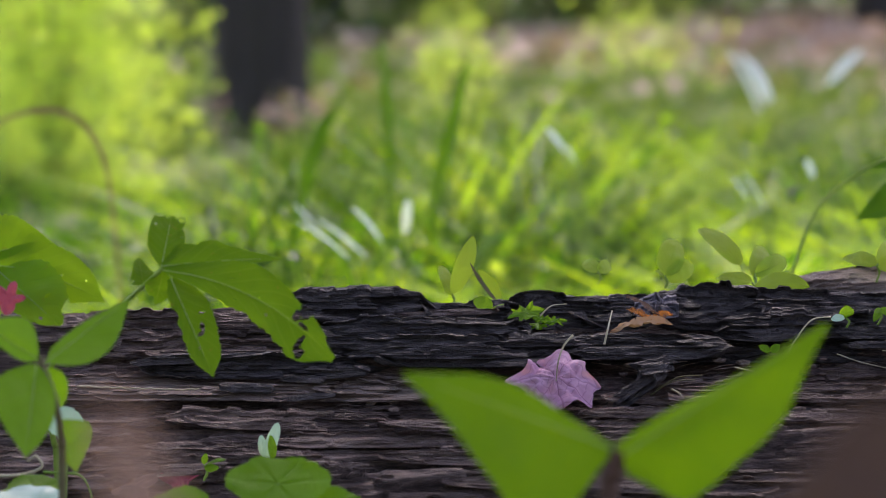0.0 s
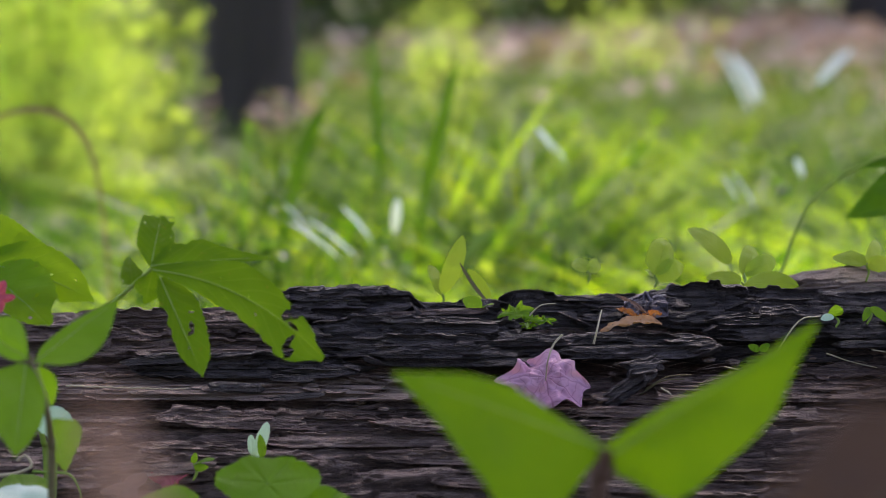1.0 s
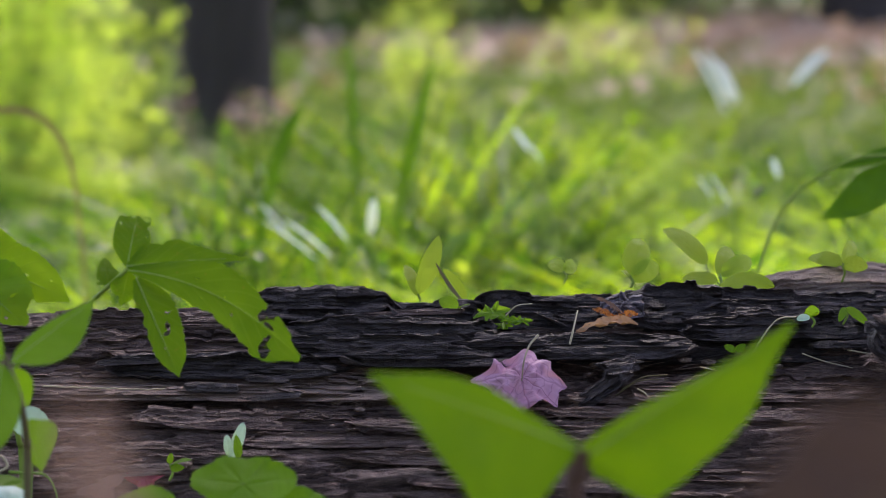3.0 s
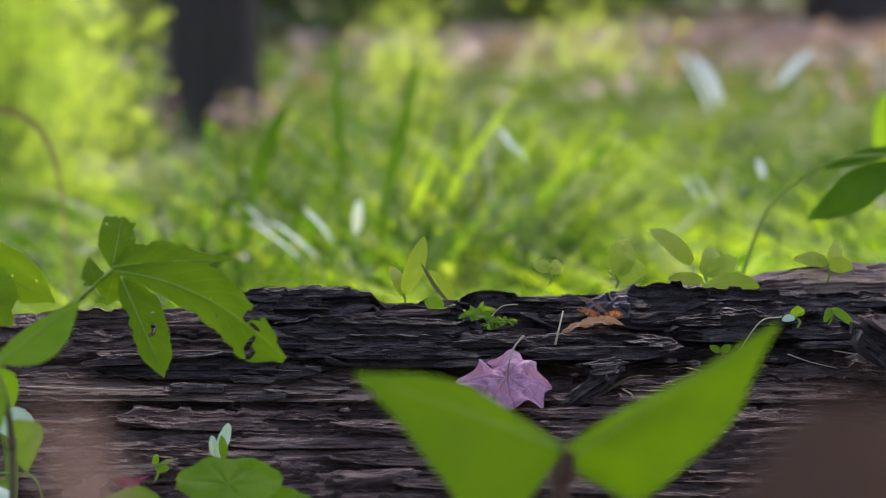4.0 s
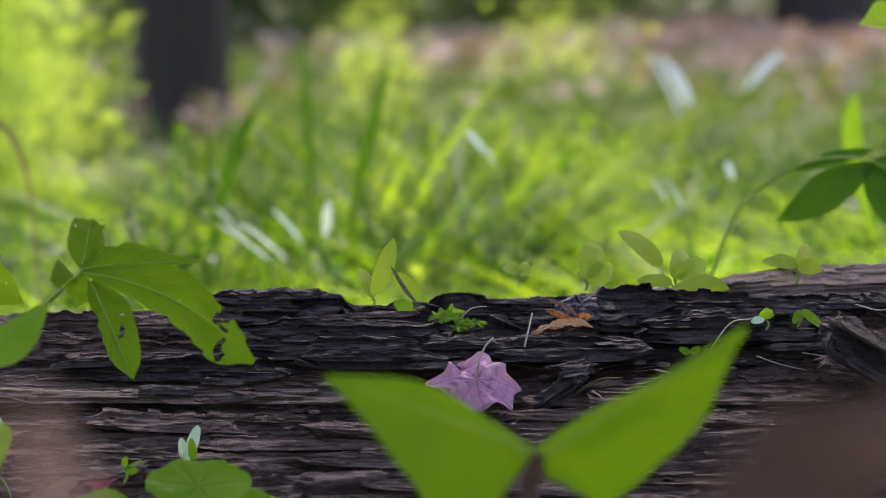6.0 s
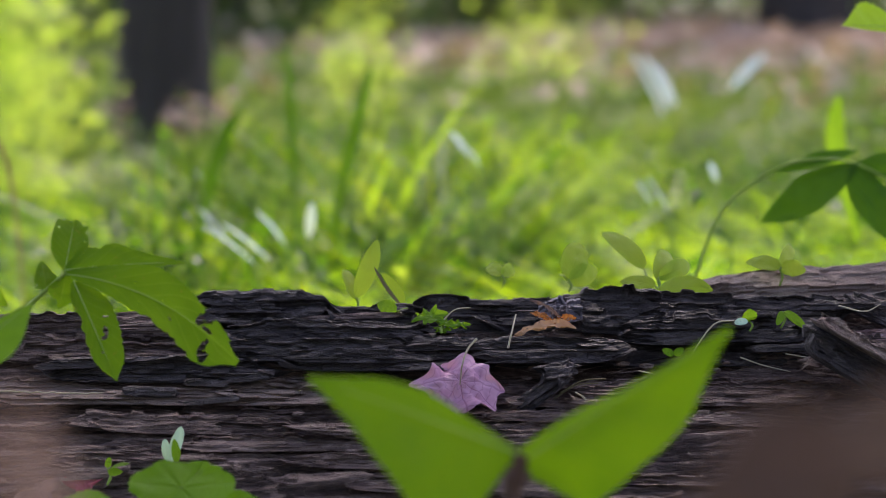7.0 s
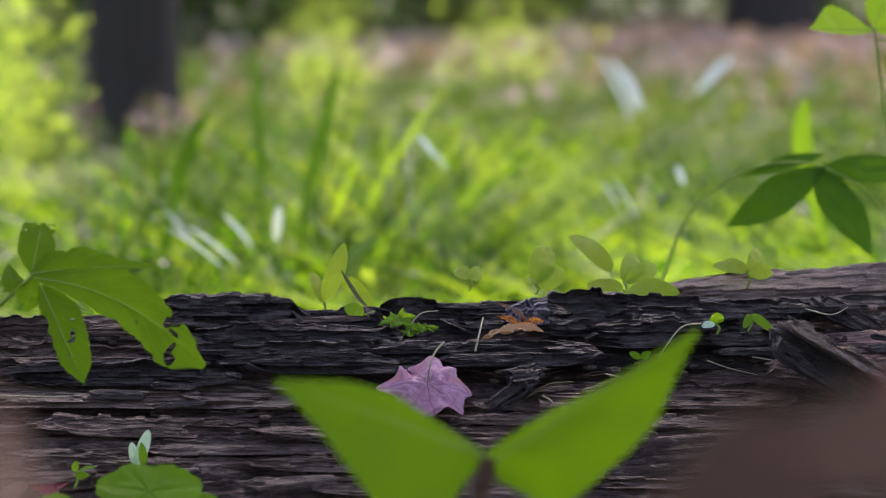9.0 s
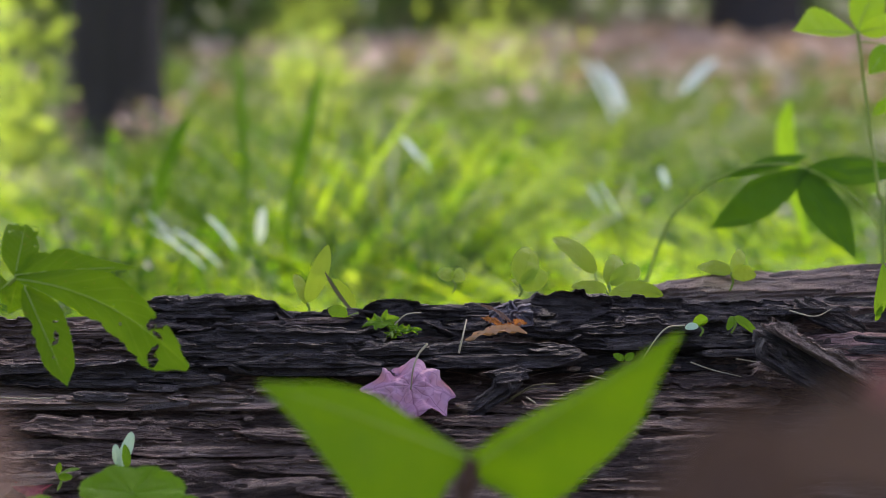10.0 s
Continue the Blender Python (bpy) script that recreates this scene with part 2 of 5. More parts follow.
M_FAR = stuff_material("olive grass", [(0.15, (0.030, 0.072, 0.012)), (0.5, (0.068, 0.130, 0.023)), (0.85, (0.15, 0.22, 0.050))], 0.5, 0.5, 1.4, 0.16)
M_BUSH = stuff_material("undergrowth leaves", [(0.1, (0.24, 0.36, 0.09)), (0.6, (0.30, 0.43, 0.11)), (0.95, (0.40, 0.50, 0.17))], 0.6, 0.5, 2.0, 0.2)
# two copies of the grass, with shade and sunlight put into their colour
M_SHADE = stuff_material("grass painted shaded", [(0.1, (0.012, 0.035, 0.005)), (0.6, (0.03, 0.08, 0.008)), (0.95, (0.06, 0.13, 0.012))], 0.35, 0.45, 1.3, 0.14)
M_LIT = stuff_material("grass painted sunlit", [(0.1, (0.17, 0.34, 0.006)), (0.6, (0.26, 0.43, 0.010)), (0.95, (0.40, 0.50, 0.02))], 0.64, 0.45, 1.85, 0.14)
# a green raised to stand for sun on the leaf
M_LITLEAF = leaf_material("leaf painted sunlit", (0.28, 0.46, 0.025), (0.36, 0.54, 0.04), 0.6, 6.0)
M_DROP = bpy.data.materials.new("clear water")
M_DROP.use_nodes = True
M_DROP.node_tree.nodes["Principled BSDF"].inputs["Transmission Weight"].default_value = 1.0
M_DROP.node_tree.nodes["Principled BSDF"].inputs["Roughness"].default_value = 0.03
M_DROP.node_tree.nodes["Principled BSDF"].inputs["IOR"].default_value = 1.33
M_CROWN = stuff_material("crown leaves", [(0.1, (0.12, 0.18, 0.06)), (0.6, (0.18, 0.26, 0.09)), (0.95, (0.25, 0.33, 0.13))], 0.5)
M_LITTER = stuff_material("leaf litter", [(0.1, (0.24, 0.15, 0.12)), (0.5, (0.45, 0.31, 0.255)), (0.9, (0.62, 0.50, 0.44))], 0.15, 0.6, 1.0)
# bluish white that paints the sky's reflection onto a leaf
M_WHITE = leaf_material("blade painted with a glint", (0.74, 0.82, 0.86), (0.82, 0.89, 0.92), 0.2, 3.0, rough=0.25, glow=1.0, gloss=0.8)


# ---- building helpers ----
def thing(name, at, label, category, group="", kind=""):
    ob = new(name)
    ob.empty_display_size = 0.02
    ob.matrix_basis = Matrix.Translation(at)
    return tagged(ob, label, category, group, kind)


def part(name, bm, material, parent, label="", soft=True):
    """One mesh object, drawn in world places, under a thing or a part."""
    me = bpy.data.meshes.new(name)
    bm.to_mesh(me)
    bm.free()
    me.materials.append(material)
    me.polygons.foreach_set("use_smooth", [soft] * len(me.polygons))
    ob = new(name, me)
    if parent is not None:
        ob.parent = parent
        back = parent.matrix_basis.inverted() if parent.parent is None else (parent.parent.matrix_basis @ parent.matrix_parent_inverse @ parent.matrix_basis).inverted()
        ob.matrix_parent_inverse = back
    if label:
        ob["label"] = label
    return ob


def glide(points, n):
    """n + 1 places along a smooth curve through the points."""
    p = [Vector(q) for q in points]
    p = [2 * p[0] - p[1], *p, 2 * p[-1] - p[-2]]
    out = []
    for k in range(n + 1):
        f = k / n * (len(p) - 3)
        i = min(int(f), len(p) - 4)
        t = f - i
        a, b, c, d = p[i:i + 4]
        out.append(0.5 * (2 * b + (c - a) * t + (2 * a - 5 * b + 4 * c - d) * t * t + (3 * b - 3 * c + d - a) * t ** 3))
    return out


def tube(points, r0, r1, sides=7, n=24, bm=None, knobbly=0.0):
    bm = bm or bmesh.new()
    path = glide(points, n)
    rings = []
    for i, q in enumerate(path):
        d = (path[min(i + 1, n)] - path[max(i - 1, 0)]).normalized()
        u = d.cross(Vector((0.31, 0.77, 0.55))).normalized()
        v = d.cross(u)
        r = (r0 + (r1 - r0) * i / n) * (1 + knobbly * noise.noise(q * 90))
        rings.append([bm.verts.new(q + (u * math.cos(6.2832 * k / sides) + v * math.sin(6.2832 * k / sides)) * r) for k in range(sides)])
    for a, b in zip(rings, rings[1:]):
        for k in range(sides):
            bm.faces.new((a[k], a[(k + 1) % sides], b[(k + 1) % sides], b[k]))
    bm.faces.new(rings[0][::-1])
    bm.faces.new(rings[-1])
    return bm


def blade(base, tip, left, right, facing=(0, -1, 0.3), sag=0.0, cup=0.0, wave=0.0, full=0.55, point=0.9, nu=26, nv=14, bites=0.0, teeth=0.0, seed=0.0, heart=0.0, bend=0.0, bm=None):
    """A leaf from base to tip, left and right half widths, its face turned to 'facing'. sag bends the middle along the face,
    bend in its own plane; cup lifts the rims; bites gnaws holes and rims; heart lets lobes reach behind the stalk."""
    bm = bm or bmesh.new()
    uv = bm.loops.layers.uv.verify()
    base, tip = Vector(base), Vector(tip)
    run = tip - base
    length = run.length
    d = run.normalized()
    f = Vector(facing)
    f = (f - d * f.dot(d)).normalized()
    s = d.cross(f)
    peak = full / (full + point)
    top = peak ** full * (1 - peak) ** point
    grid = []
    for i in range(nu + 1):
        t = i / nu
        w = (max(t, 0.0) ** full) * (max(1 - t, 0.0) ** point) / top
        row = []
        for j in range(nv + 1):
            a = 2 * j / nv - 1
            half = right if a > 0 else left
            q = noise.noise(Vector((t * 6, a * 1.5, seed)))
            ragged = 1 + teeth * (0.6 * math.sin(t * 60 + seed) + noise.noise(Vector((t * 22, seed, a)))) * abs(a)
            along = t * length - heart * length * abs(a) * max(0.0, 1 - t * 3.2)
            place = base + d * along + s * (a * half * w * ragged + bend * length * 4 * t * (1 - t)) \
                + f * (sag * length * 4 * t * (1 - t) + cup * abs(a) ** 1.6 * half * w + wave * q * half)
            row.append((bm.verts.new(place), (t, (a + 1) / 2)))
        grid.append(row)
    for i in range(nu):
        for j in range(nv):
            if bites:
                t, a = (i + 0.5) / nu, 2 * (j + 0.5) / nv - 1
                g = noise.noise(Vector((t * 8, a * 2.6, seed + 7))) + 0.4 * noise.noise(Vector((t * 30, a * 10, seed + 3)))
                if g > 0.78 - bites * (abs(a) ** 3 * 0.35 + max(0, t - 0.3) * 0.9):
                    continue
            quad = (grid[i][j], grid[i][j + 1], grid[i + 1][j + 1], grid[i + 1][j])
            face = bm.faces.new([v for v, _ in quad])
            for loop, (_, c) in zip(face.loops, quad):
                loop[uv].uv = c
    if bites:
        bmesh.ops.delete(bm, geom=[v for v in bm.verts if not v.link_faces], context="VERTS")
    bmesh.ops.remove_doubles(bm, verts=bm.verts, dist=1e-6)
    return bm


def even(values, t):
    """A smooth run through values at even steps, at t from 0 to 1."""
    f = min(max(t, 0.0), 1.0) * (len(values) - 1)
    i = min(int(f), len(values) - 2)
    t = f - i
    a, b, c, d = values[max(i - 1, 0)], values[i], values[i + 1], values[min(i + 2, len(values) - 1)]
    return max(0.0, 0.5 * (2 * b + (c - a) * t + (2 * a - 5 * b + 4 * c - d) * t * t + (3 * b - 3 * c + d - a) * t ** 3))


def shaped_blade(base, tip, left, right, facing, unit, sag=0.0, bend=0.0, cup=0.0, wave=0.0, teeth=0.0, holes=(), nu=60, nv=30, seed=0.0, bm=None):
    """A leaf or lobe whose half widths on either side of the midrib are given at even steps from base to tip.
    holes are eaten away: (along, across from -1 to 1, half length, half breadth)."""
    bm = bm or bmesh.new()
    uv = bm.loops.layers.uv.verify()
    base, tip = Vector(base), Vector(tip)
    length = (tip - base).length
    d = (tip - base).normalized()
    f = Vector(facing)
    f = (f - d * f.dot(d)).normalized()
    s = d.cross(f)
    grid = []
    for i in range(nu + 1):
        t = i / nu
        row = []
        for j in range(nv + 1):
            a = 2 * j / nv - 1
            half = even(right if a > 0 else left, t) * unit + 0.0002
            ragged = 1 + teeth * (0.5 * math.sin(t * 75 + seed) + 1.2 * noise.noise(Vector((t * 26, seed, a))) + 0.7 * noise.noise(Vector((t * 70, seed, a)))) * abs(a) ** 3
            q = noise.noise(Vector((t * 5, a * 1.5, seed)))
            place = base + d * t * length + s * (a * half * ragged + bend * length * 4 * t * (1 - t)) \
                + f * (sag * length * 4 * t * (1 - t) + cup * abs(a) ** 1.6 * half + wave * q * half - 0.02 * half * max(0.0, 1 - abs(a) * 5))
            row.append((bm.verts.new(place), (t, (a + 1) / 2)))
        grid.append(row)
    for i in range(nu):
        for j in range(nv):
            t, a = (i + 0.5) / nu, 2 * (j + 0.5) / nv - 1
            worn = 0.55 * noise.noise(Vector((t * 22, a * 5, seed + 7))) + 0.3 * noise.noise(Vector((t * 60, a * 14, seed)))
            if any(((t - ht) / hl) ** 2 + ((a - ha) / hb) ** 2 < 1 + worn for ht, ha, hl, hb in holes):
                continue
            quad = (grid[i][j], grid[i][j + 1], grid[i + 1][j + 1], grid[i + 1][j])
            face = bm.faces.new([v for v, _ in quad])
            for loop, (_, c) in zip(face.loops, quad):
                loop[uv].uv = c
    bmesh.ops.delete(bm, geom=[v for v in bm.verts if not v.link_faces], context="VERTS")
    return bm


def star_leaf(centre, lobes, radius, facing, turn=0.0, waves=0.1, dome=0.0, core=0.55, seed=0.0, rings=16, spokes=96, bm=None, bites=0.0, crumple=0.0):
    """A leaf with lobes round its stalk: lobes are (degrees, reach, spread in degrees), reach as a share of the radius."""
    bm = bm or bmesh.new()
    uv = bm.loops.layers.uv.verify()
    c, f = Vector(centre), Vector(facing).normalized()
    e = Vector((0, 0, 1)) - f * f.z if abs(f.z) < 0.95 else Vector((0, 1, 0)) - f * f.y
    e.normalize()
    s = e.cross(f)
    rows = []
    for k in range(spokes):
        g = 360 * k / spokes
        r, near = core, 180.0
        for at, reach, spread in lobes:
            gap = abs((g - at + 180) % 360 - 180)
            r = max(r, core + (reach - core) * math.exp(-(gap / spread) ** 2))
            near = min(near, gap)
        r *= radius * (1 + 0.06 * noise.noise(Vector((g * 0.11, seed, 2.0))))
        a = radians(g + turn)
        row = []
        for i in range(1, rings + 1):
            q = i / rings
            flat = s * math.cos(a) + e * math.sin(a)
            lift = waves * radius * q * noise.noise(Vector((math.cos(a) * 1.7 * q, math.sin(a) * 1.7 * q, seed))) + crumple * radius * noise.noise(Vector((math.cos(a) * 6 * q, math.sin(a) * 6 * q, seed + 3))) - dome * radius * q * q - 0.03 * radius * math.exp(-(near / 5) ** 2)
            row.append((bm.verts.new(c + flat * r * q + f * lift), (q, 0.5 + min(near, 40) / 80)))
        rows.append(row)
    hub = (bm.verts.new(c), (0.0, 0.5))
    for k in range(spokes):
        a, b = rows[k], rows[(k + 1) % spokes]
        for i in range(rings):
            if bites and i > 3 and noise.noise(Vector((k * 0.35, i * 0.5, seed + 4))) > 0.75 - bites * i / rings:
                continue
            loop = (hub, a[0], b[0]) if i == 0 else (a[i - 1], a[i], b[i], b[i - 1])
            face = bm.faces.new([v for v, _ in loop])
            for lp, (_, w) in zip(face.loops, loop):
                lp[uv].uv = w
    if bites:
        bmesh.ops.delete(bm, geom=[v for v in bm.verts if not v.link_faces], context="VERTS")
    return bm


def midrib(parent, base, tip, facing, sag=0.0, bend=0.0, r=0.0005, far=0.85):
    """The raised main vein along a blade built by blade()."""
    base, tip = Vector(base), Vector(tip)
    d = (tip - base).normalized()
    length = (tip - base).length
    f = Vector(facing)
    f = (f - d * f.dot(d)).normalized()
    s = d.cross(f)
    pts = []
    for k in range(7):
        t = far * k / 6
        pts.append(base + d * t * length + s * (bend * length * 4 * t * (1 - t)) + f * (sag * length * 4 * t * (1 - t) + 0.0003))
    return part("midrib", tube(pts, r, r * 0.35, 6, 18), M_RIB, parent, "pale raised midrib")


M_RIB = rough_material("pale rib", [(0.3, (0.18, 0.28, 0.05)), (0.7, (0.30, 0.40, 0.10))], 80, rough=0.6, bump=0.2, distance=0.0005)


# ---- ground ----
def build_ground():
    bm = bmesh.new()
    xs = [-900, -200, -60, -20, -9] + [-6 + 0.25 * i for i in range(49)] + [9, 20, 60, 200, 900]
    ys = [-900, -200, -60, -20, -8] + [-4 + 0.25 * i for i in range(97)] + [26, 40, 90, 300, 1500]
    rows = [[bm.verts.new((x, y, 0.03 * noise.noise(Vector((x, y, 0))) * (abs(x) < 8 and -6 < y < 25) - 0.02)) for x in xs] for y in ys]
    for a, b in zip(rows, rows[1:]):
        for k in range(len(xs) - 1):
            bm.faces.new((a[k], a[k + 1], b[k + 1], b[k]))
    return tagged(part("ground", bm, M_GROUND, None), "woodland floor of soil, moss and leaf litter", "ground", kind="structure")


build_ground()


# ---- the log ----
LOG_Y, LOG_R = 2.96, 0.20


def log_axis(x):
    return Vector((x, LOG_Y + 0.015 * math.sin(x * 3), 0.150 + 0.012 * x))


def smooth(a, b, x):
    t = min(1.0, max(0.0, (x - a) / (b - a)))
    return t * t * (3 - 2 * t)


def step_noise(v, steps):
    n = noise.noise(v) * 0.5 + 0.5
    k = math.floor(n * steps)
    return (k + smooth(0.62, 1.0, n * steps - k)) / steps - 0.5


def plates(u, v, seed):
    """Offsets of broken rectangular flakes in rows, from -0.5 to 0.5, the rows and breaks ragged."""
    v += 0.3 * noise.noise(Vector((u * 0.35, v * 0.4, seed)))
    row = math.floor(v)
    u += 13.7 * noise.cell(Vector((row + 0.5, seed, 0.5))) + 0.25 * noise.noise(Vector((u * 2, v * 3, seed + 2)))
    return noise.cell(Vector((math.floor(u) + 0.5, row + 0.5, seed + 0.5))) - 0.5


def ridge(v):
    return 1 - 2 * abs(noise.noise(v))


def build_log():
    log = thing("log", (0, LOG_Y, 0), "rotten blackened fallen log, split into ragged layers along its grain", "log")
    bm = bmesh.new()
    xs = [-0.95 + 0.02 * i for i in range(26)] + [-0.43 + 0.0013 * i for i in range(650)] + [0.42 + 0.02 * i for i in range(33)]
    seen = 300
    rings = []
    for x in xs:
        c = log_axis(x)
        ring = []
        for k in range(seen + 30):
            # the points lie closest on the weathered front and top
            a = -0.3 + 1.75 * k / seen if k <= seen else 1.45 + (2 * math.pi - 1.75) * (k - seen) / 30
            arc = a * LOG_R
            warp = 0.012 * noise.noise(Vector((x * 6, arc * 8, 0.4)))
            r = LOG_R + 0.012 * step_noise(Vector((x * 2.6, (arc + warp) * 17, 1.7)), 5) + 0.004 * plates(x * 9, arc * 130 + 2 * warp, 3.0) + 0.003 * plates(x * 22, arc * 300 + 3 * warp, 5.0)
            r += 0.006 * step_noise(Vector((x * 3.5, (arc + warp) * 60, 8.1)), 4)
            r += 0.0040 * step_noise(Vector((x * 6, (arc + warp) * 140, 4.6)), 3) + 0.0030 * step_noise(Vector((x * 11, (arc + warp) * 310, 2.6)), 3)
            r -= 0.009 * smooth(0.84, 0.97, ridge(Vector((x * 3.0, (arc + warp) * 70, 6.6)))) + 0.005 * smooth(0.82, 0.95, ridge(Vector((x * 6.0, (arc + warp) * 160, 1.6))))
            r += 0.0018 * noise.noise(Vector((x * 40, arc * 260, 3.3))) + 0.0010 * noise.noise(Vector((x * 120, arc * 420, 5.0)))
            r += 0.016 * smooth(0.72, 0.95, a) * (1 - smooth(1.9, 2.6, a)) - 0.003 * smooth(0.40, 0.62, a) * (1 - smooth(0.66, 0.85, a))
            r -= 0.022 * smooth(0.30, 0.38, a) * (1 - smooth(0.52, 0.60, a)) * smooth(-0.05, 0.0, x) * (1 - smooth(0.16, 0.24, x))
            ring.append(bm.verts.new(c + Vector((0.002 * noise.noise(Vector((x * 30, arc * 90, 9.0))), -math.sin(a) * r - 0.095 * smooth(0.55, 1.35, a) * (1 - smooth(1.5, 2.8, a)), math.cos(a) * r))))
        rings.append(ring)
    nt = len(rings[0])
    for p, q in zip(rings, rings[1:]):
        for k in range(nt):
            bm.faces.new((p[k], p[(k + 1) % nt], q[(k + 1) % nt], q[k]))
    bm.faces.new(rings[0])
    bm.faces.new(rings[-1][::-1])
    part("trunk_wood", bm, M_WOOD, log)
    return log


LOG = build_log()


def outline(front=30, top=44, back=5, under=14):
    """Round a slab's section: front face upwards, top backwards, back, underside; each as (depth 0..1, height -0.5..0.5)."""
    pts = [(0.0, k / front - 0.5) for k in range(front)]
    pts += [((k / top) ** 1.5, 0.5) for k in range(top)]
    pts += [(1.0, 0.5 - k / back) for k in range(back)]
    pts += [(1.0 - k / under, -0.5) for k in range(under)]
    return pts


def slab(name, a, b, y, deep, material, parent, label="", seed=0.0, tilt=0.0, jag=0.02, bite=0.35, rough=1.0, pts=outline(), step=0.0015, spin=0.0, slope=0.75, run=1.0):
    """A splintered layer of wood: a and b are two opposite corners (x, z) of its front, y its front face."""
    (xa, za), (xb, zb) = a, b
    length, high, mid = xb - xa, abs(zb - za), (za + zb) / 2
    nx = max(16, int(length / step))
    bm = bmesh.new()
    rings = []
    off = Vector((seed * 3.1, seed * 1.7, seed))
    for i in range(nx + 1):
        t = i / nx
        x = xa + length * t
        e = abs(2 * t - 1)
        taper = (1 - e ** 9) ** 0.5 + 0.03
        crest = 0.55 * bite * high * (0.5 * noise.noise(Vector((x * 18, seed, 3))) + 0.5 * plates(x * 45, 0.5, seed + 5) + 0.35 * plates(x * 130, 0.5, seed + 8) + 0.2 * noise.noise(Vector((x * 300, seed, 3))))
        chip = min(0.0, 1.4 * step_noise(Vector((x * 28, seed, 5)), 3) + 1.0 * step_noise(Vector((x * 110, seed, 6)), 3)) * min(1.0, high / 0.016)
        ring = []
        for dep, cz in pts:
            yy = y + deep * dep + slope * high * cz * (1 - 0.6 * dep)
            zz = mid + high * cz * taper + tilt * high * (t - 0.5) - 0.13 * deep * dep
            w = off + Vector((x * 15, yy * 70, zz * 95))
            lam = zz + 0.55 * yy
            d1 = 0.12 * step_noise(w, 4) + 0.65 * plates(x * 15 * run, lam * 80, seed) + 0.30 * plates(x * 36 * run, lam * 200, seed + 9)
            d2 = plates(x * 75 * run, lam * 420, seed + 4)
            d3 = noise.noise(off + Vector((x * 90, yy * 330, zz * 430))) + 0.6 * noise.noise(off + Vector((x * 190, yy * 500, zz * 700)))
            d = (0.0090 * d1 + 0.0016 * d2 + 0.0012 * d3) * rough
            ends = e ** 4 * jag * 2.4 * step_noise(Vector((zz * 130, yy * 40, seed + (9 if t > 0.5 else 2))), 4)
            if cz >= 0.5:
                # the top: torn crest that sinks towards the back
                yy -= (d - (1 - taper) * deep * 0.4) * max(0.0, 1 - dep * 6)
                zz += 0.20 * d + crest * (1 - 0.5 * dep) + 0.0024 * chip * max(0.0, 1 - dep * 4)
            elif dep == 0.0:
                yy -= d - (1 - taper) * deep * 0.4
                zz += crest * max(0.0, cz) * 2 + 0.10 * d + 0.0024 * chip * max(0.0, cz) * 2
            ring.append(bm.verts.new((x + ends + 0.15 * d, yy, zz)))
        rings.append(ring)
    nt = len(pts)
    for p, q in zip(rings, rings[1:]):
        for k in range(nt):
            bm.faces.new((p[k], p[(k + 1) % nt], q[(k + 1) % nt], q[k]))
    bm.faces.new(rings[0][::-1])
    bm.faces.new(rings[-1])
    bmesh.ops.recalc_face_normals(bm, faces=bm.faces)
    if spin:
        bmesh.ops.rotate(bm, verts=bm.verts, cent=((xa + xb) / 2, y, mid), matrix=Matrix.Rotation(radians(spin), 3, "Y"))
    return part(name, bm, material, parent, label, soft=False)


def layer(a, b, deep, seed, material=M_SLAB, **more):
    """A slab between two places on the log's front: upper left and lower right."""
    y = (a[1] + b[1]) / 2
    return slab("wood_layer", (a[0], a[2]), (b[0], b[2]), y, deep, material, LOG, seed=seed, **more)


layer((-0.1503, 2.9000, 0.3702), (-0.0568, 2.9000, 0.3468), 0.035, 1.3, bite=0.25)
layer((-0.1185, 2.8650, 0.3537), (0.0183, 2.8650, 0.3359), 0.035, 2.9, tilt=-0.1)
layer((-0.1352, 2.8500, 0.3419), (0.0010, 2.8500, 0.3272), 0.035, 12.1)
layer((-0.0793, 2.8400, 0.3351), (0.0430, 2.8400, 0.3213), 0.035, 14.6)
layer((-0.2780, 2.8800, 0.3571), (-0.1308, 2.8800, 0.3392), 0.035, 4.4, material=M_WOOD)
layer((-0.2877, 2.8600, 0.3456), (-0.1146, 2.8600, 0.3247), 0.035, 21.4, material=M_WOOD)
layer((-0.2353, 2.8300, 0.3311), (-0.0905, 2.8300, 0.3146), 0.035, 5.2, bite=0.2)
layer((-0.4315, 2.8700, 0.3556), (-0.2618, 2.8700, 0.3214), 0.035, 22.8, material=M_WOOD)
layer((-0.0638, 2.9200, 0.3600), (0.0147, 2.9200, 0.3450), 0.035, 6.6)
layer((-0.0144, 2.8500, 0.3434), (0.1506, 2.8500, 0.3257), 0.035, 7.7, bite=0.25)
layer((0.0392, 2.8780, 0.3351), (0.1654, 2.8780, 0.3198), 0.035, 24.2, bite=0.25)
layer((0.0108, 2.9200, 0.3647), (0.0717, 2.9200, 0.3403), 0.035, 8.1, bite=0.5)
layer((0.0559, 2.9150, 0.3675), (0.1344, 2.9150, 0.3376), 0.035, 26.1, bite=0.5)
layer((0.1160, 2.9000, 0.3726), (0.1766, 2.9000, 0.3421), 0.035, 9.4, bite=0.35)
layer((0.1653, 2.9100, 0.3702), (0.2281, 2.9100, 0.3490), 0.035, 27.4, bite=0.35)
layer((0.1518, 2.8750, 0.3579), (0.2757, 2.8750, 0.3365), 0.035, 10.7, tilt=0.1)
layer((0.1087, 2.8780, 0.3400), (0.2782, 2.8780, 0.3205), 0.035, 11.3)
layer((0.2138, 2.9300, 0.3651), (0.3124, 2.9300, 0.3433), 0.035, 13.5, bite=0.4)
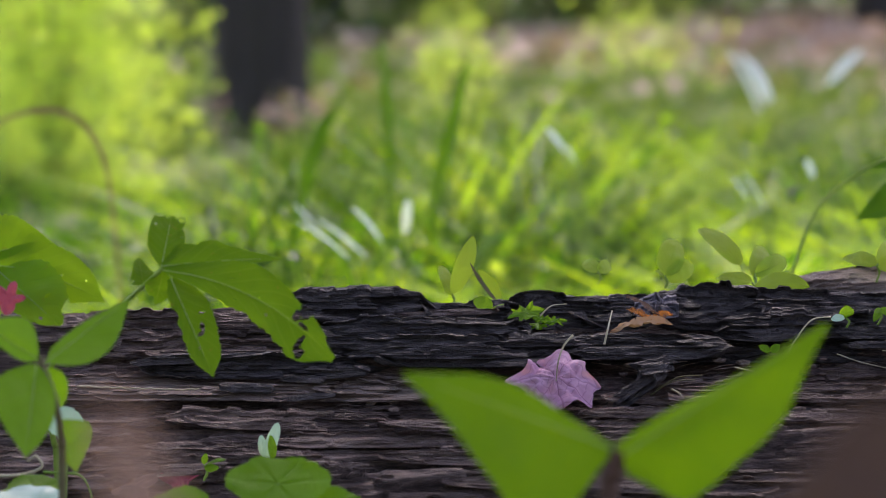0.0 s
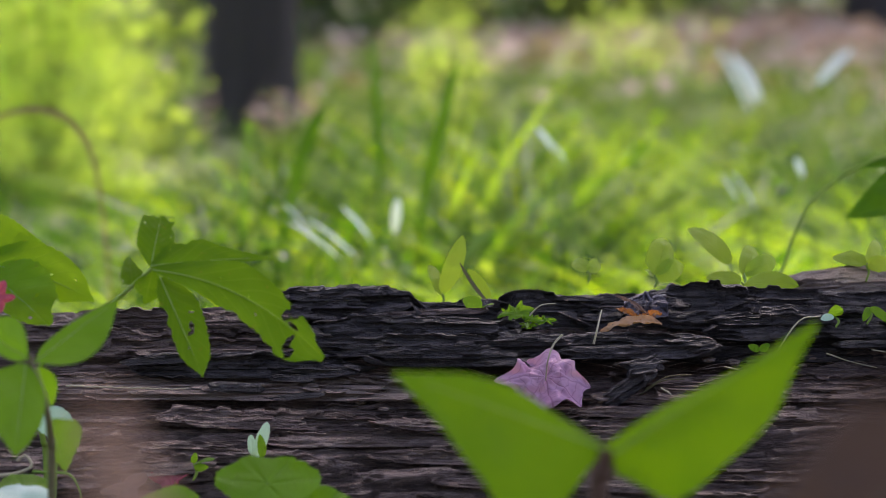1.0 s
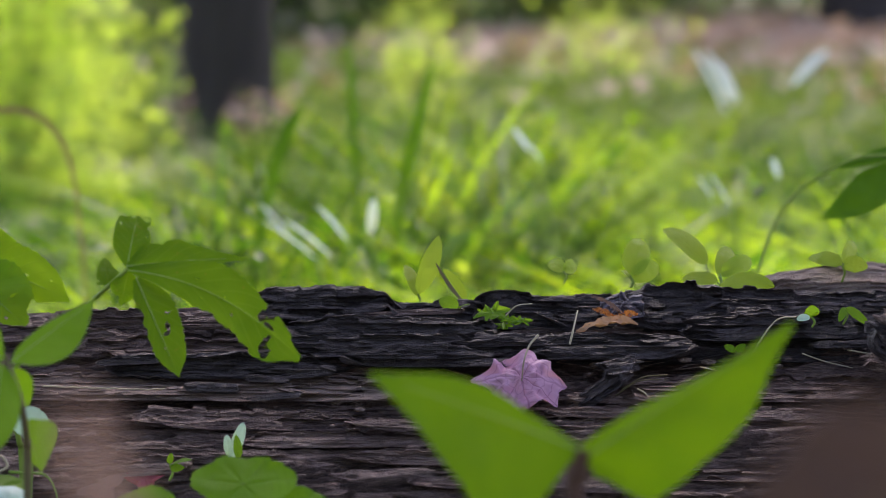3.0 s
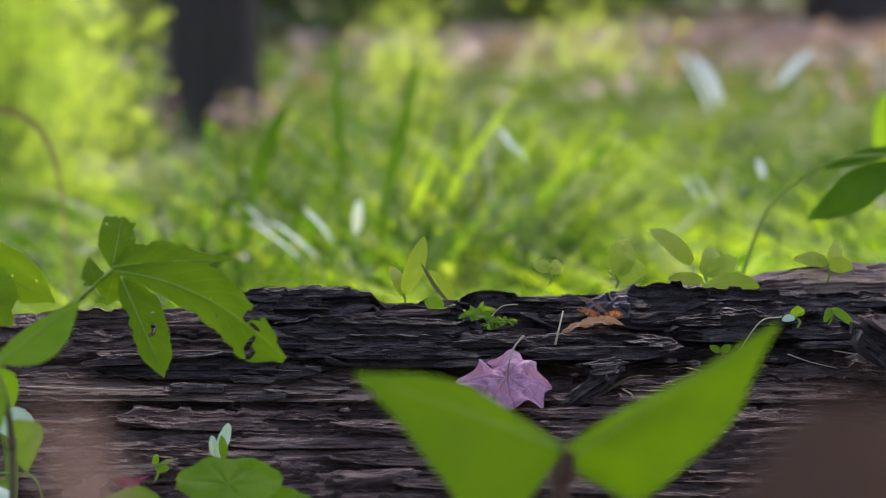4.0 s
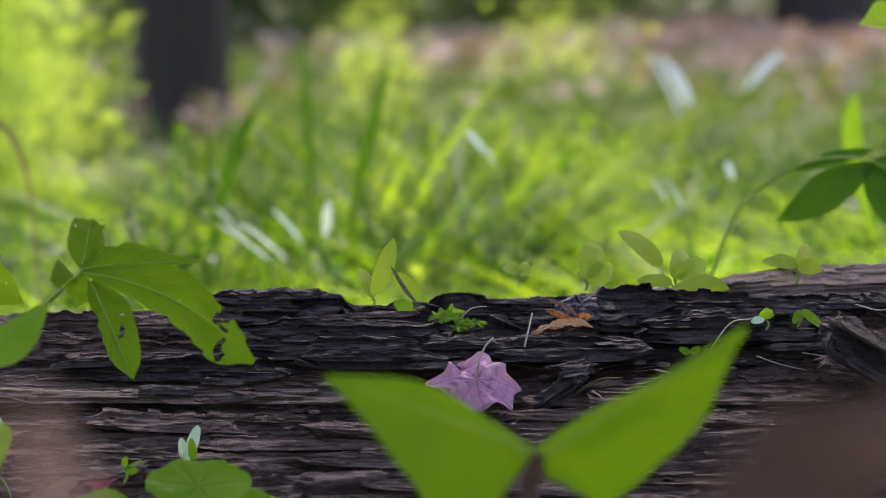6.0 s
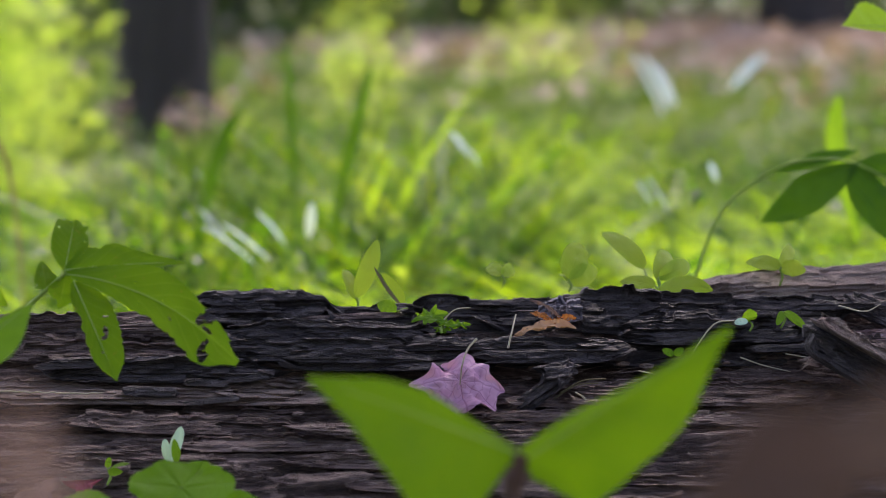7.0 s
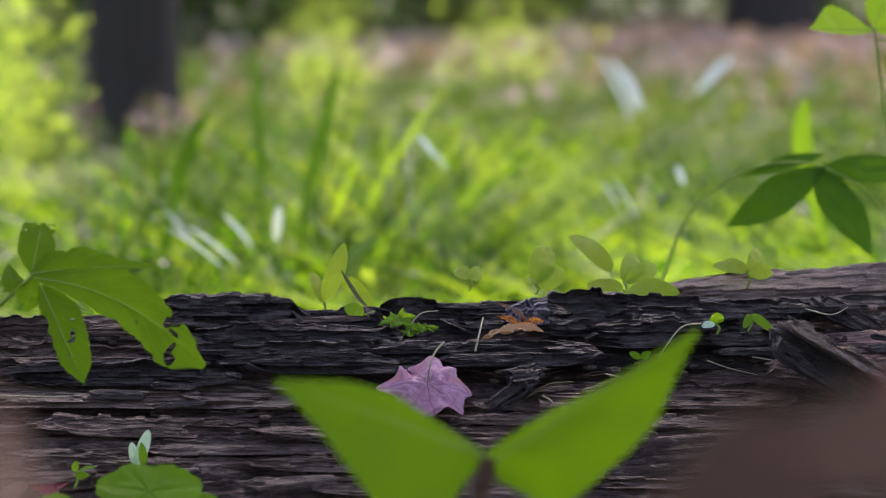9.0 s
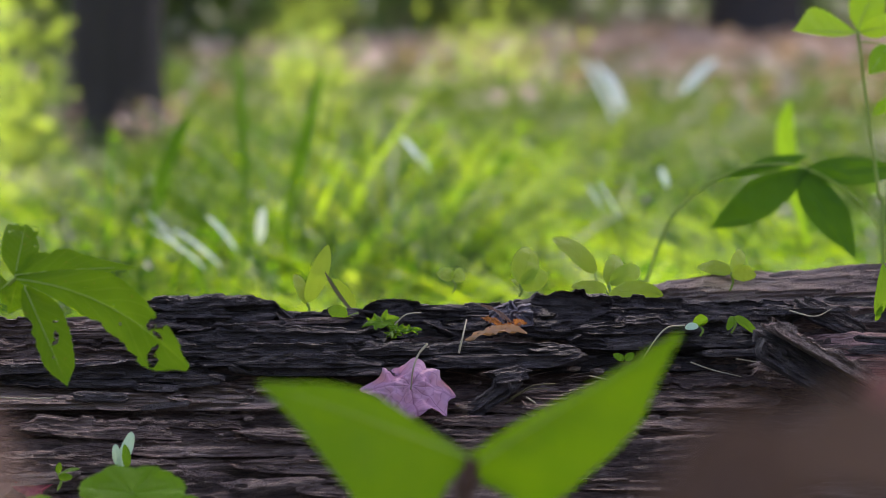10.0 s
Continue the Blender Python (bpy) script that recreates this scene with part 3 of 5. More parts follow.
layer((0.2141, 3.0200, 0.3819), (0.5292, 3.0200, 0.3395), 0.10, 15.5, material=M_HEART, bite=0.05, tilt=0.40, slope=1.5, rough=0.9, run=0.3)
layer((-0.3181, 2.8200, 0.3171), (-0.1282, 2.8200, 0.3019), 0.05, 41.0, material=M_HEART, slope=2.2, rough=1.1, run=0.6)
layer((-0.1887, 2.8160, 0.3160), (-0.0370, 2.8160, 0.3015), 0.05, 42.7, material=M_HEART, slope=2.2, rough=1.1, run=0.6)
layer((-0.4163, 2.8160, 0.3130), (-0.2646, 2.8160, 0.2977), 0.05, 43.1, material=M_WOOD, slope=2.2, rough=1.1, run=0.6)
layer((-0.0521, 2.8150, 0.3039), (0.1072, 2.8150, 0.2887), 0.04, 44.9, material=M_WOOD, slope=2.2, rough=1.1, run=0.6)
layer((0.1073, 2.8200, 0.3171), (0.2821, 2.8200, 0.3011), 0.05, 45.3, material=M_WOOD, slope=2.2, rough=1.1, run=0.6)
layer((0.1292, 2.8000, 0.3010), (0.3255, 2.8000, 0.2828), 0.04, 46.8, material=M_WOOD, slope=2.0, rough=0.6, run=0.3)
layer((0.3082, 2.8900, 0.3449), (0.5068, 2.8900, 0.3226), 0.06, 16.2, material=M_REDWOOD, bite=0.1, slope=1.8, rough=0.6, run=0.3)
layer((0.3315, 2.8550, 0.3287), (0.5009, 2.8550, 0.3036), 0.05, 17.9, material=M_REDWOOD, bite=0.1, slope=1.8, rough=0.6, run=0.3)
layer((0.3059, 2.8300, 0.3100), (0.4968, 2.8300, 0.2870), 0.05, 18.3, material=M_REDWOOD, bite=0.15, slope=1.8, rough=0.6, run=0.3)


def strips():
    """Long narrow splits of wood along the log's lower front."""
    rng = random.Random(9)
    for k in range(86):
        a = 0.60 + 0.82 * (k + rng.random()) / 86
        x = rng.uniform(-0.50, 0.44)
        w = rng.uniform(0.06, 0.26)
        h = rng.uniform(0.006, 0.013)
        reach = LOG_R + 0.016 * smooth(0.72, 0.95, a) - 0.008 * smooth(0.40, 0.62, a) * (1 - smooth(0.66, 0.85, a)) + rng.uniform(-0.002, 0.005)
        c = log_axis(x) + Vector((0, -math.sin(a) * reach - 0.095 * smooth(0.55, 1.35, a), math.cos(a) * reach))
        slab("wood_strip", (x - w / 2, c.z + h / 2), (x + w / 2, c.z - h / 2), c.y, 0.014, M_WOOD, LOG, seed=70 + k * 1.3, tilt=rng.uniform(-0.8, 0.8), jag=0.012, bite=0.7, rough=0.75, slope=1.3, pts=outline(12, 12, 2, 5), step=0.0017, run=0.7)


strips()


def splinters():
    """Loose slivers and crumbs of wood lying along the ledges."""
    rng = random.Random(5)
    for k in range(28):
        x = rng.uniform(-0.36, 0.38)
        a = rng.uniform(0.15, 1.0)
        c = log_axis(x) + Vector((0, -math.sin(a) * (LOG_R + 0.012), math.cos(a) * (LOG_R + 0.012)))
        w = rng.uniform(0.03, 0.08)
        h = rng.uniform(0.003, 0.007)
        slab("splinter", (c.x - w / 2, c.z + h / 2), (c.x + w / 2, c.z - h / 2), c.y - 0.006, rng.uniform(0.008, 0.018), rng.choice((M_SLAB, M_SLAB, M_WOOD)), LOG, seed=k * 1.7, tilt=rng.uniform(-0.8, 0.8), jag=0.005, rough=0.35, pts=outline(6, 7, 2, 4), step=0.002)


splinters()


def scrap(name, at, length, high, spin, seed, material, label, rough=0.5, deep=0.02, bite=0.5):
    x, y, z = at
    slab(name, (x - length / 2, z + high / 2), (x + length / 2, z - high / 2), y, deep, material, LOG, label, seed, 0.2, 0.012, bite, rough, spin=spin, slope=1.0)


scrap("bark_piece", (0.0863, 2.8050, 0.3111), 0.0381, 0.0137, -33, 31.0, M_SLAB, "curled dark scrap of bark", 0.6)
scrap("bark_piece", (0.0986, 2.8100, 0.3242), 0.0213, 0.0114, -8, 33.0, M_SLAB, "curled dark scrap of bark", 0.6)
scrap("broken_block", (0.3097, 2.7900, 0.3265), 0.0952, 0.0244, 33, 35.0, M_SLAB, "broken block of dark crumbling wood", 0.8, 0.03, 0.3)
scrap("broken_block", (0.3170, 2.7820, 0.3375), 0.0960, 0.0105, 31, 36.0, M_CRUMB, "brown crumbling crust of broken wood", 0.6, 0.034, 0.8)
scrap("broken_block", (0.3309, 2.9200, 0.3529), 0.0467, 0.0156, 28, 37.0, M_SLAB, "broken block of black wood", 0.6)
scrap("broken_block", (0.2905, 2.8300, 0.3253), 0.0420, 0.0153, 10, 39.0, M_CRUMB, "broken block of brown crumbling wood", 0.6)

scrap("bark_chip", (0.0983, 2.8950, 0.3581), 0.0132, 0.0171, -8, 51.0, M_CHIP, "lilac-grey chip of bark", 0.4, 0.012, 0.5)
scrap("bark_chip", (0.1124, 2.8970, 0.3587), 0.0117, 0.0179, 6, 53.0, M_CHIP, "lilac-grey chip of bark", 0.4, 0.012, 0.5)


def debris():
    """Crumbs and fibres of wood strewn over the shelf of the log."""
    rng = random.Random(12)
    bm = bmesh.new()
    for k in range(170):
        x = rng.choice((rng.uniform(0.02, 0.16), rng.uniform(0.12, 0.40), rng.uniform(-0.35, 0.40)))
        a = rng.uniform(0.50, 0.95)
        reach = LOG_R + 0.004 - 0.006 * smooth(0.40, 0.62, a) * (1 - smooth(0.66, 0.85, a)) + 0.016 * smooth(0.72, 0.95, a)
        c = log_axis(x) + Vector((0, -math.sin(a) * reach - 0.095 * smooth(0.55, 1.35, a), math.cos(a) * reach))
        if k % 3:
            g = rng.uniform(-0.5, 0.5)
            d = Vector((math.cos(g), -0.4 * rng.random(), math.sin(g) * 0.6)) * rng.uniform(0.004, 0.018)
            tube([c - d, c + Vector((0, 0, 0.001)), c + d], rng.uniform(0.0002, 0.0005), 0.0002, 5, 5, bm)
        else:
            ball = bmesh.ops.create_icosphere(bm, subdivisions=1, radius=rng.uniform(0.0012, 0.0035))
            for v in ball["verts"]:
                v.co = c + Vector((v.co.x * 1.6, v.co.y, v.co.z * 0.7)) * (1 + 0.5 * noise.noise(v.co * 900 + Vector((k, 0, 0))))
    return tagged(part("wood_debris", bm, M_CRUMB, None), "crumbs and thin fibres of rotten wood on the log", "debris", kind="stuff")


debris()


# ---- foreground plants ----
def front_shoot():
    plant = thing("front_shoot", (0.0468, 1.8800, 0.0673), "young shoot with two broad bright green leaves before the log", "plant")
    for base, tip, left, right, facing, bend, sd in (
            ((0.0477, 1.9, 0.3757), (-0.0453, 1.85, 0.4149), (14, 122, 184, 172, 124, 78, 38, 5), (8, 18, 30, 44, 46, 38, 20, 3), (0.12, -1, 0.42), 0.0, 1.0),
            ((0.0512, 1.9, 0.3718), (0.1417, 1.86, 0.4356), (22, 24, 22, 14, 8, 5, 6, 5), (36, 124, 136, 126, 116, 90, 44, 4), (-0.12, -1, 0.42), 0.0, 2.0)):
        leaf = part("leaf", shaped_blade(base, tip, left, right, facing, 0.000255, bend=bend, wave=0.10, sag=0.02, nu=48, nv=24, seed=sd), M_FRONT, plant)
        midrib(leaf, base, tip, facing, 0.02, bend, 0.0007)
    part("stem", tube([(0.0494, 1.9, 0.3749), (0.0477, 1.9, 0.362), (0.0463, 1.9000, 0.3383), (0.0468, 1.8800, 0.0647)], 0.0040, 0.0045), M_STEMRED, plant)


front_shoot()


def lobed_leaf(parent, lobes, unit, seed, material):
    """One palmate leaf: lobes as base, tip, half widths left and right, facing, bend and eaten holes."""
    bm = bmesh.new()
    for i, (base, tip, left, right, fc, bend, holes) in enumerate(lobes):
        shaped_blade(base, tip, left, right, fc, unit, bend=bend, wave=0.09, sag=0.03, teeth=0.035, holes=holes, nu=120, nv=44, seed=seed + i * 3.1, bm=bm)
    leaf = part("leaf", bm, material, parent)
    for base, tip, left, right, fc, bend, holes in lobes[:4]:
        midrib(leaf, base, tip, fc, 0.03, bend, 0.00035, 0.8)
    return leaf


def lobed_vine():
    vine = thing("lobed_vine", (-0.3438, 2.7000, -0.0009), "climbing vine with large insect-eaten lobed green leaves", "plant")
    lobed_leaf(vine, [
        ((-0.2143, 2.6, 0.4052), (-0.2098, 2.63, 0.4363), (0, 15, 27, 33, 34, 34, 33, 30), (5, 12, 22, 30, 32, 28, 26, 24), (0.1, -1, 0.55), 0.0, ((0.93, 0.75, 0.05, 0.22), (0.98, -0.2, 0.035, 0.12), (1.0, -0.7, 0.05, 0.3), (0.78, 1.0, 0.05, 0.15), (0.8, -0.75, 0.03, 0.06), (0.6, 0.8, 0.02, 0.08), (0.98, 0.35, 0.03, 0.1))),
        ((-0.2136, 2.6, 0.4066), (-0.1388, 2.62, 0.4097), (8, 40, 43, 46, 31, 19, 9, 0), (4, 7, 6, 4, 5, 6, 4, 0), (0.0, -1, 0.75), 0.0, ((0.17, -0.9, 0.02, 0.2), (0.3, -0.97, 0.02, 0.06), (0.12, -0.6, 0.008, 0.1))),
        ((-0.2132, 2.6, 0.4042), (-0.1042, 2.53, 0.3562), (10, 27, 44, 54, 49, 34, 24, 6), (4, 14, 25, 34, 38, 54, 48, 8), (-0.1, -1, 0.35), -0.074, ((0.765, -0.95, 0.035, 0.5), (0.735, -0.35, 0.022, 0.3), (0.79, -0.15, 0.03, 0.12), (0.815, 0.45, 0.014, 0.32), (0.84, 0.75, 0.02, 0.25), (0.97, -0.9, 0.06, 0.3), (0.66, 0.98, 0.05, 0.14), (0.5, 0.98, 0.03, 0.1), (0.74, 0.97, 0.03, 0.12), (0.35, -0.3, 0.006, 0.03), (0.52, -0.1, 0.006, 0.05), (0.6, 0.4, 0.007, 0.04), (0.42, 0.5, 0.006, 0.03))),
        ((-0.2084, 2.6, 0.3993), (-0.1786, 2.55, 0.3425), (8, 28, 42, 44, 41, 35, 25, 0), (6, 16, 20, 20, 22, 24, 16, 0), (0.1, -1, 0.2), 0.0, ((0.55, -0.40, 0.05, 0.10), (0.60, -0.26, 0.018, 0.18), (0.36, 0.98, 0.07, 0.28), (0.52, 1.0, 0.04, 0.14), (0.66, 1.0, 0.05, 0.1), (0.42, -0.6, 0.012, 0.12), (0.72, 0.1, 0.01, 0.06))),
        ((-0.2264, 2.61, 0.3943), (-0.2308, 2.63, 0.4104), (19, 21, 20, 17, 14, 11, 7, 1), (13, 20, 22, 20, 15, 10, 6, 1), (0.2, -1, 0.3), 0.0, ((0.0, 0.9, 0.12, 0.3), (0.15, -0.9, 0.06, 0.2))),
        ((-0.2136, 2.605, 0.4031), (-0.2182, 2.6, 0.3824), (5, 16, 24, 27, 25, 20, 10, 0), (4, 12, 20, 26, 24, 16, 8, 0), (0.1, -1, 0.15), 0.0, ((0.8, 0.7, 0.06, 0.2), (0.55, -0.95, 0.08, 0.2)))], 0.000349, 3.0, M_LOBED)
    # this second leaf wears the copy with painted sunlight
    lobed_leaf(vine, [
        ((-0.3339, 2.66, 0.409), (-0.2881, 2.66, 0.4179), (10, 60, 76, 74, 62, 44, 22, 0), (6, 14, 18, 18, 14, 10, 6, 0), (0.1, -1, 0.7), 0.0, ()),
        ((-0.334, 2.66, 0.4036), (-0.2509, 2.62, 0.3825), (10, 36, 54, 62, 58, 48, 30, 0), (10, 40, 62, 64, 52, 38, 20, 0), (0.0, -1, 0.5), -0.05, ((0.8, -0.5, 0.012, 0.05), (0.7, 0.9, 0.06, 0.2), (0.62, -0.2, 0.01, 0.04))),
        ((-0.3227, 2.655, 0.4004), (-0.2771, 2.6, 0.3694), (10, 40, 62, 70, 68, 60, 44, 8), (8, 26, 34, 36, 36, 30, 20, 0), (0.0, -1, 0.3), 0.0, ((0.8, 0.5, 0.02, 0.12), (0.68, -0.4, 0.012, 0.1), (0.9, -0.9, 0.05, 0.3)))], 0.000349, 15.0, M_LOBEDLIT)
    part("stem", tube([(-0.2136, 2.6, 0.4052), (-0.2368, 2.62, 0.3843), (-0.2572, 2.64, 0.3677), (-0.2825, 2.66, 0.3479), (-0.2949, 2.67, 0.3235), (-0.2905, 2.68, 0.2898), (-0.289, 2.69, 0.2514), (-0.2850, 2.7000, -0.0157)], 0.0012, 0.0022, n=40), M_STEM, vine)
    part("stem", tube([(-0.3346, 2.665, 0.405), (-0.3561, 2.6800, 0.3689), (-0.3559, 2.7000, 0.2794), (-0.3423, 2.7000, 0.1693)], 0.0012, 0.002, n=24), M_STEM, vine)


lobed_vine()


def side_shoot():
    plant = thing("side_shoot", (-0.2502, 2.3500, 0.0057), "leafy shoot with oval green leaves on a brown stem", "plant")
    part("stem", tube([(-0.2594, 2.33, 0.377), (-0.2585, 2.33, 0.3713), (-0.2536, 2.33, 0.3587), (-0.2499, 2.33, 0.3445), (-0.2492, 2.34, 0.326), (-0.2499, 2.35, 0.2955), (-0.2499, 2.3500, -0.0040)], 0.0014, 0.0024, n=40), M_STEMDARK, plant)
    for base, tip, left, right, facing, sd in (
            ((-0.2573, 2.33, 0.3726), (-0.2138, 2.38, 0.4047), (0, 14, 18, 19, 17, 13, 7, 0), (0, 34, 52, 56, 50, 37, 18, 0), (0.1, -1, 0.6), 1),
            ((-0.2598, 2.33, 0.3745), (-0.2891, 2.3, 0.3976), (0, 13, 20, 22, 20, 16, 9, 0), (0, 44, 58, 54, 44, 31, 15, 0), (0.0, -1, 0.6), 2),
            ((-0.2617, 2.33, 0.372), (-0.2626, 2.28, 0.3256), (8, 26, 38, 42, 40, 31, 18, 0), (14, 54, 70, 70, 58, 42, 21, 0), (0.2, -1, 0.1), 3),
            ((-0.2587, 2.36, 0.3678), (-0.2506, 2.36, 0.3448), (0, 15, 22, 24, 22, 17, 10, 0), (0, 8, 13, 15, 13, 10, 6, 0), (0.0, -1, 0.1), 4),
            ((-0.2526, 2.36, 0.3371), (-0.2422, 2.35, 0.3089), (14, 42, 50, 48, 38, 26, 13, 0), (4, 9, 11, 13, 13, 11, 6, 0), (0.0, -1, 0.2), 5)):
        leaf = part("leaf", shaped_blade(base, tip, left, right, facing, 0.000312, wave=0.07, teeth=0.012, nu=36, nv=20, seed=sd), M_VINE, plant)
        midrib(leaf, base, tip, facing, r=0.00035)


side_shoot()


def ground_leaf(at, radius, facing, turn, material, label, seed, lobes=((70, 1.0, 60), (-70, 1.0, 60), (0, 0.9, 40), (150, 1.05, 22), (-150, 1.05, 22))):
    plant = thing("low_plant", (at[0], at[1] + 0.02, -0.01), label, "plant", "low plants before the log")
    part("leaf", star_leaf(at, lobes, radius, facing, turn, waves=0.12, core=0.8, seed=seed, rings=10, spokes=64), material, plant)
    part("stem", tube([at, (at[0] - 0.004, at[1] + 0.01, at[2] * 0.6), (at[0], at[1] + 0.02, -0.03)], 0.0011, 0.0018), M_STEM, plant)


ROUND = "low plant with a broad rounded green leaf"
ground_leaf((-0.1342, 2.45, 0.2905), 0.0290, (0, -0.52, 0.85), 0, M_VINE, ROUND, 1.0, ((12, 1.10, 36), (168, 1.10, 36), (62, 0.92, 20), (122, 0.98, 24), (-60, 0.9, 40), (-120, 0.95, 30)))
ground_leaf((-0.1017, 2.4500, 0.2742), 0.0197, (0, -0.7, 0.7), 60, M_VINE, ROUND, 2.0)
ground_leaf((-0.1916, 2.4500, 0.2742), 0.0197, (0, -0.7, 0.7), 120, M_VINE, ROUND, 3.0)
ground_leaf((-0.2894, 2.5000, 0.2672), 0.0318, (0, -0.4, 0.9), 10, M_BLUE, "low plant with a waxy blue-green leaf", 4.0)
ground_leaf((-0.2882, 2.5500, 0.2744), 0.0201, (0, -0.3, 0.9), 40, M_SPROUT, ROUND, 5.0)
ground_leaf((-0.2753, 2.6200, 0.3060), 0.0119, (0.3, -0.9, 0.3), 40, M_BLUE, "low plant with a waxy blue-green leaf", 6.0)


def near_leaf(b, t, wl, wr, fc, material, label, seed):
    leaf = thing("dry_stalk", (b[0], b[1], -0.02), label, "plant", "dry stalks close before the lens")
    part("leaf", blade(b, t, wl, wr, fc, full=0.4, point=0.5, wave=0.15, nu=20, nv=12, seed=seed), material, leaf)
    part("stem", tube([b, (b[0], b[1], b[2] * 0.5), (b[0], b[1], -0.03)], 0.0010, 0.0016), M_STEMDARK, leaf)


WITHERED = "withered brown leaf on a thin stalk"
near_leaf((0.0807, 0.8500, 0.4748), (0.0599, 0.8500, 0.4968), 0.0194, 0.0239, (0, -1, 0.2), M_DULL, WITHERED, 1.0)
near_leaf((0.0951, 0.8, 0.4966), (0.0987, 0.8, 0.5191), 0.0150, 0.0150, (0, -1, 0.2), M_DULL, WITHERED, 2.0)
near_leaf((0.078, 0.83, 0.4904), (0.0734, 0.83, 0.5124), 0.0150, 0.0130, (0, -1, 0.2), M_DULL, WITHERED, 5.0)
near_leaf((-0.0500, 0.6200, 0.5095), (-0.0591, 0.6200, 0.5348), 0.0046, 0.0029, (0, -1, 0.2), M_DUSTY, "dusty pink-brown leaf on a thin stalk", 3.0)
near_leaf((0.1462, 1.1, 0.4712), (0.1357, 1.1, 0.4935), 0.0085, 0.0085, (0, -1, 0.2), M_DUSKY, "dusky red leaf on a thin stalk", 4.0)


# ---- leaves and sprouts on the log ----
def pink_leaf():
    leaf = thing("fallen_leaf", (0.0331, 2.8120, 0.3043), "faded pink lobed fallen leaf resting on the log", "fallen leaf")
    c = Vector((0.0328, 2.8120, 0.3164))
    lobes = ((174, 1.08, 14), (124, 0.76, 30), (58, 0.82, 34), (-4, 0.96, 16), (-36, 0.92, 24), (-82, 0.82, 40), (-130, 0.76, 34))
    part("blade", star_leaf(c, lobes, 0.0317, (0.05, -0.78, 0.62), 0, waves=0.6, crumple=0.07, dome=0.20, core=0.64, seed=3.0, rings=22, spokes=140), M_PINK, leaf)
    part("stalk", tube([c + Vector((0, -0.003, -0.002)), (0.0340, 2.7900, 0.3292), (0.0377, 2.7900, 0.3398), (0.0437, 2.7900, 0.3469)], 0.0005, 0.0008), M_STRAW, leaf)


pink_leaf()


def fallen(at, lobes, radius, facing, turn, material, label, seed, waves=0.3, dome=0.1, stalk=None):
    leaf = thing("fallen_leaf", at, label, "fallen leaf", "fallen leaves on the log")
    part("blade", star_leaf(at, lobes, radius, facing, turn, waves=waves, dome=dome, core=0.4, seed=seed), material, leaf)
    if stalk:
        part("stalk", tube(stalk, 0.0006, 0.0009), M_STRAW, leaf)




def curled(b, t, wl, wr, fc, material, label, seed, cup=0.5):
    leaf = thing("fallen_leaf", b, label, "fallen leaf", "fallen leaves on the log")
    part("blade", blade(b, t, wl, wr, fc, full=0.4, point=0.55, nu=40, nv=18, wave=0.9, cup=cup, sag=0.10, teeth=0.30, bites=0.5, seed=seed), material, leaf)


curled((0.1133, 2.8780, 0.3463), (0.0705, 2.8700, 0.3416), 0.0042, 0.0035, (0.1, -0.5, 0.85), M_TAN, "curled tan dry leaf lying on the log", 1.0)
curled((0.0940, 2.8800, 0.3469), (0.1135, 2.8850, 0.3527), 0.0031, 0.0031, (0.2, -0.7, 0.7), M_ORANGE, "curled orange dry leaf lying on the log", 4.0)
curled((0.0960, 2.8820, 0.3507), (0.0817, 2.8850, 0.3559), 0.0035, 0.0027, (0.2, -0.7, 0.7), M_ORANGE, "curled orange dry leaf lying on the log", 2.0)
curled((0.1041, 2.8820, 0.3514), (0.0818, 2.8900, 0.3648), 0.0031, 0.0015, (0.2, -0.7, 0.7), M_BROWN, "curled reddish-brown dry leaf lying on the log", 3.0)
fallen((-0.2115, 2.7050, 0.2620), ((20, 1.0, 30), (160, 0.9, 30), (-90, 0.7, 40)), 0.0157, (0, -0.7, 0.7), 5, M_CRIMSON, "crimson fallen leaf at the foot of the log", 4.0)
fallen((-0.2391, 2.6950, 0.2574), ((20, 1.0, 30), (160, 0.9, 30), (-90, 0.7, 40)), 0.0184, (0, -0.6, 0.8), 25, M_BROWN, "brown fallen leaf at the foot of the log", 5.0)
fallen((-0.3073, 2.5800, 0.3879), ((70, 1.0, 24), (10, 0.9, 20), (130, 0.95, 22), (185, 0.85, 24), (-90, 0.8, 40)), 0.0125, (0, -0.9, 0.3), 0, M_CRIMSON, "crimson fallen leaf caught among the vine", 6.0)


def seedling(at, leaves, material, label, stem_to=None, stem_m=None, lift=0.0006, group="seedlings on the log"):
    """A sprout: leaves as (base, tip, left, right half width, facing)."""
    plant = thing("seedling", at, label, "seedling", group)
    for i, (b, t, wl, wr, fc) in enumerate(leaves):
        part("leaf", blade(b, t, wl, wr, fc, full=0.5, point=0.5 if material is M_BLUE else 0.7, nu=20, nv=12, wave=0.12, sag=0.08, seed=i + at[0] * 50), material, plant)
        if (Vector(b) - Vector(at)).length > 0.004:
            mid = Vector(at).lerp(Vector(b), 0.55) + Vector((0.002, 0, 0))
            part("stem", tube(stem_to if stem_to and i == 0 else [at, mid, b], lift * 1.3, lift, n=14), stem_m or M_STEM, plant)
    return plant


FLAT, UPR, TURNED = (0.1, -0.5, 0.85), (0.1, -1, 0.1), (0.7, -0.7, 0.2)
GREEN = "small bright green seedling growing on the log"
PALE = "pale green seedling sprouting behind the log's crest"
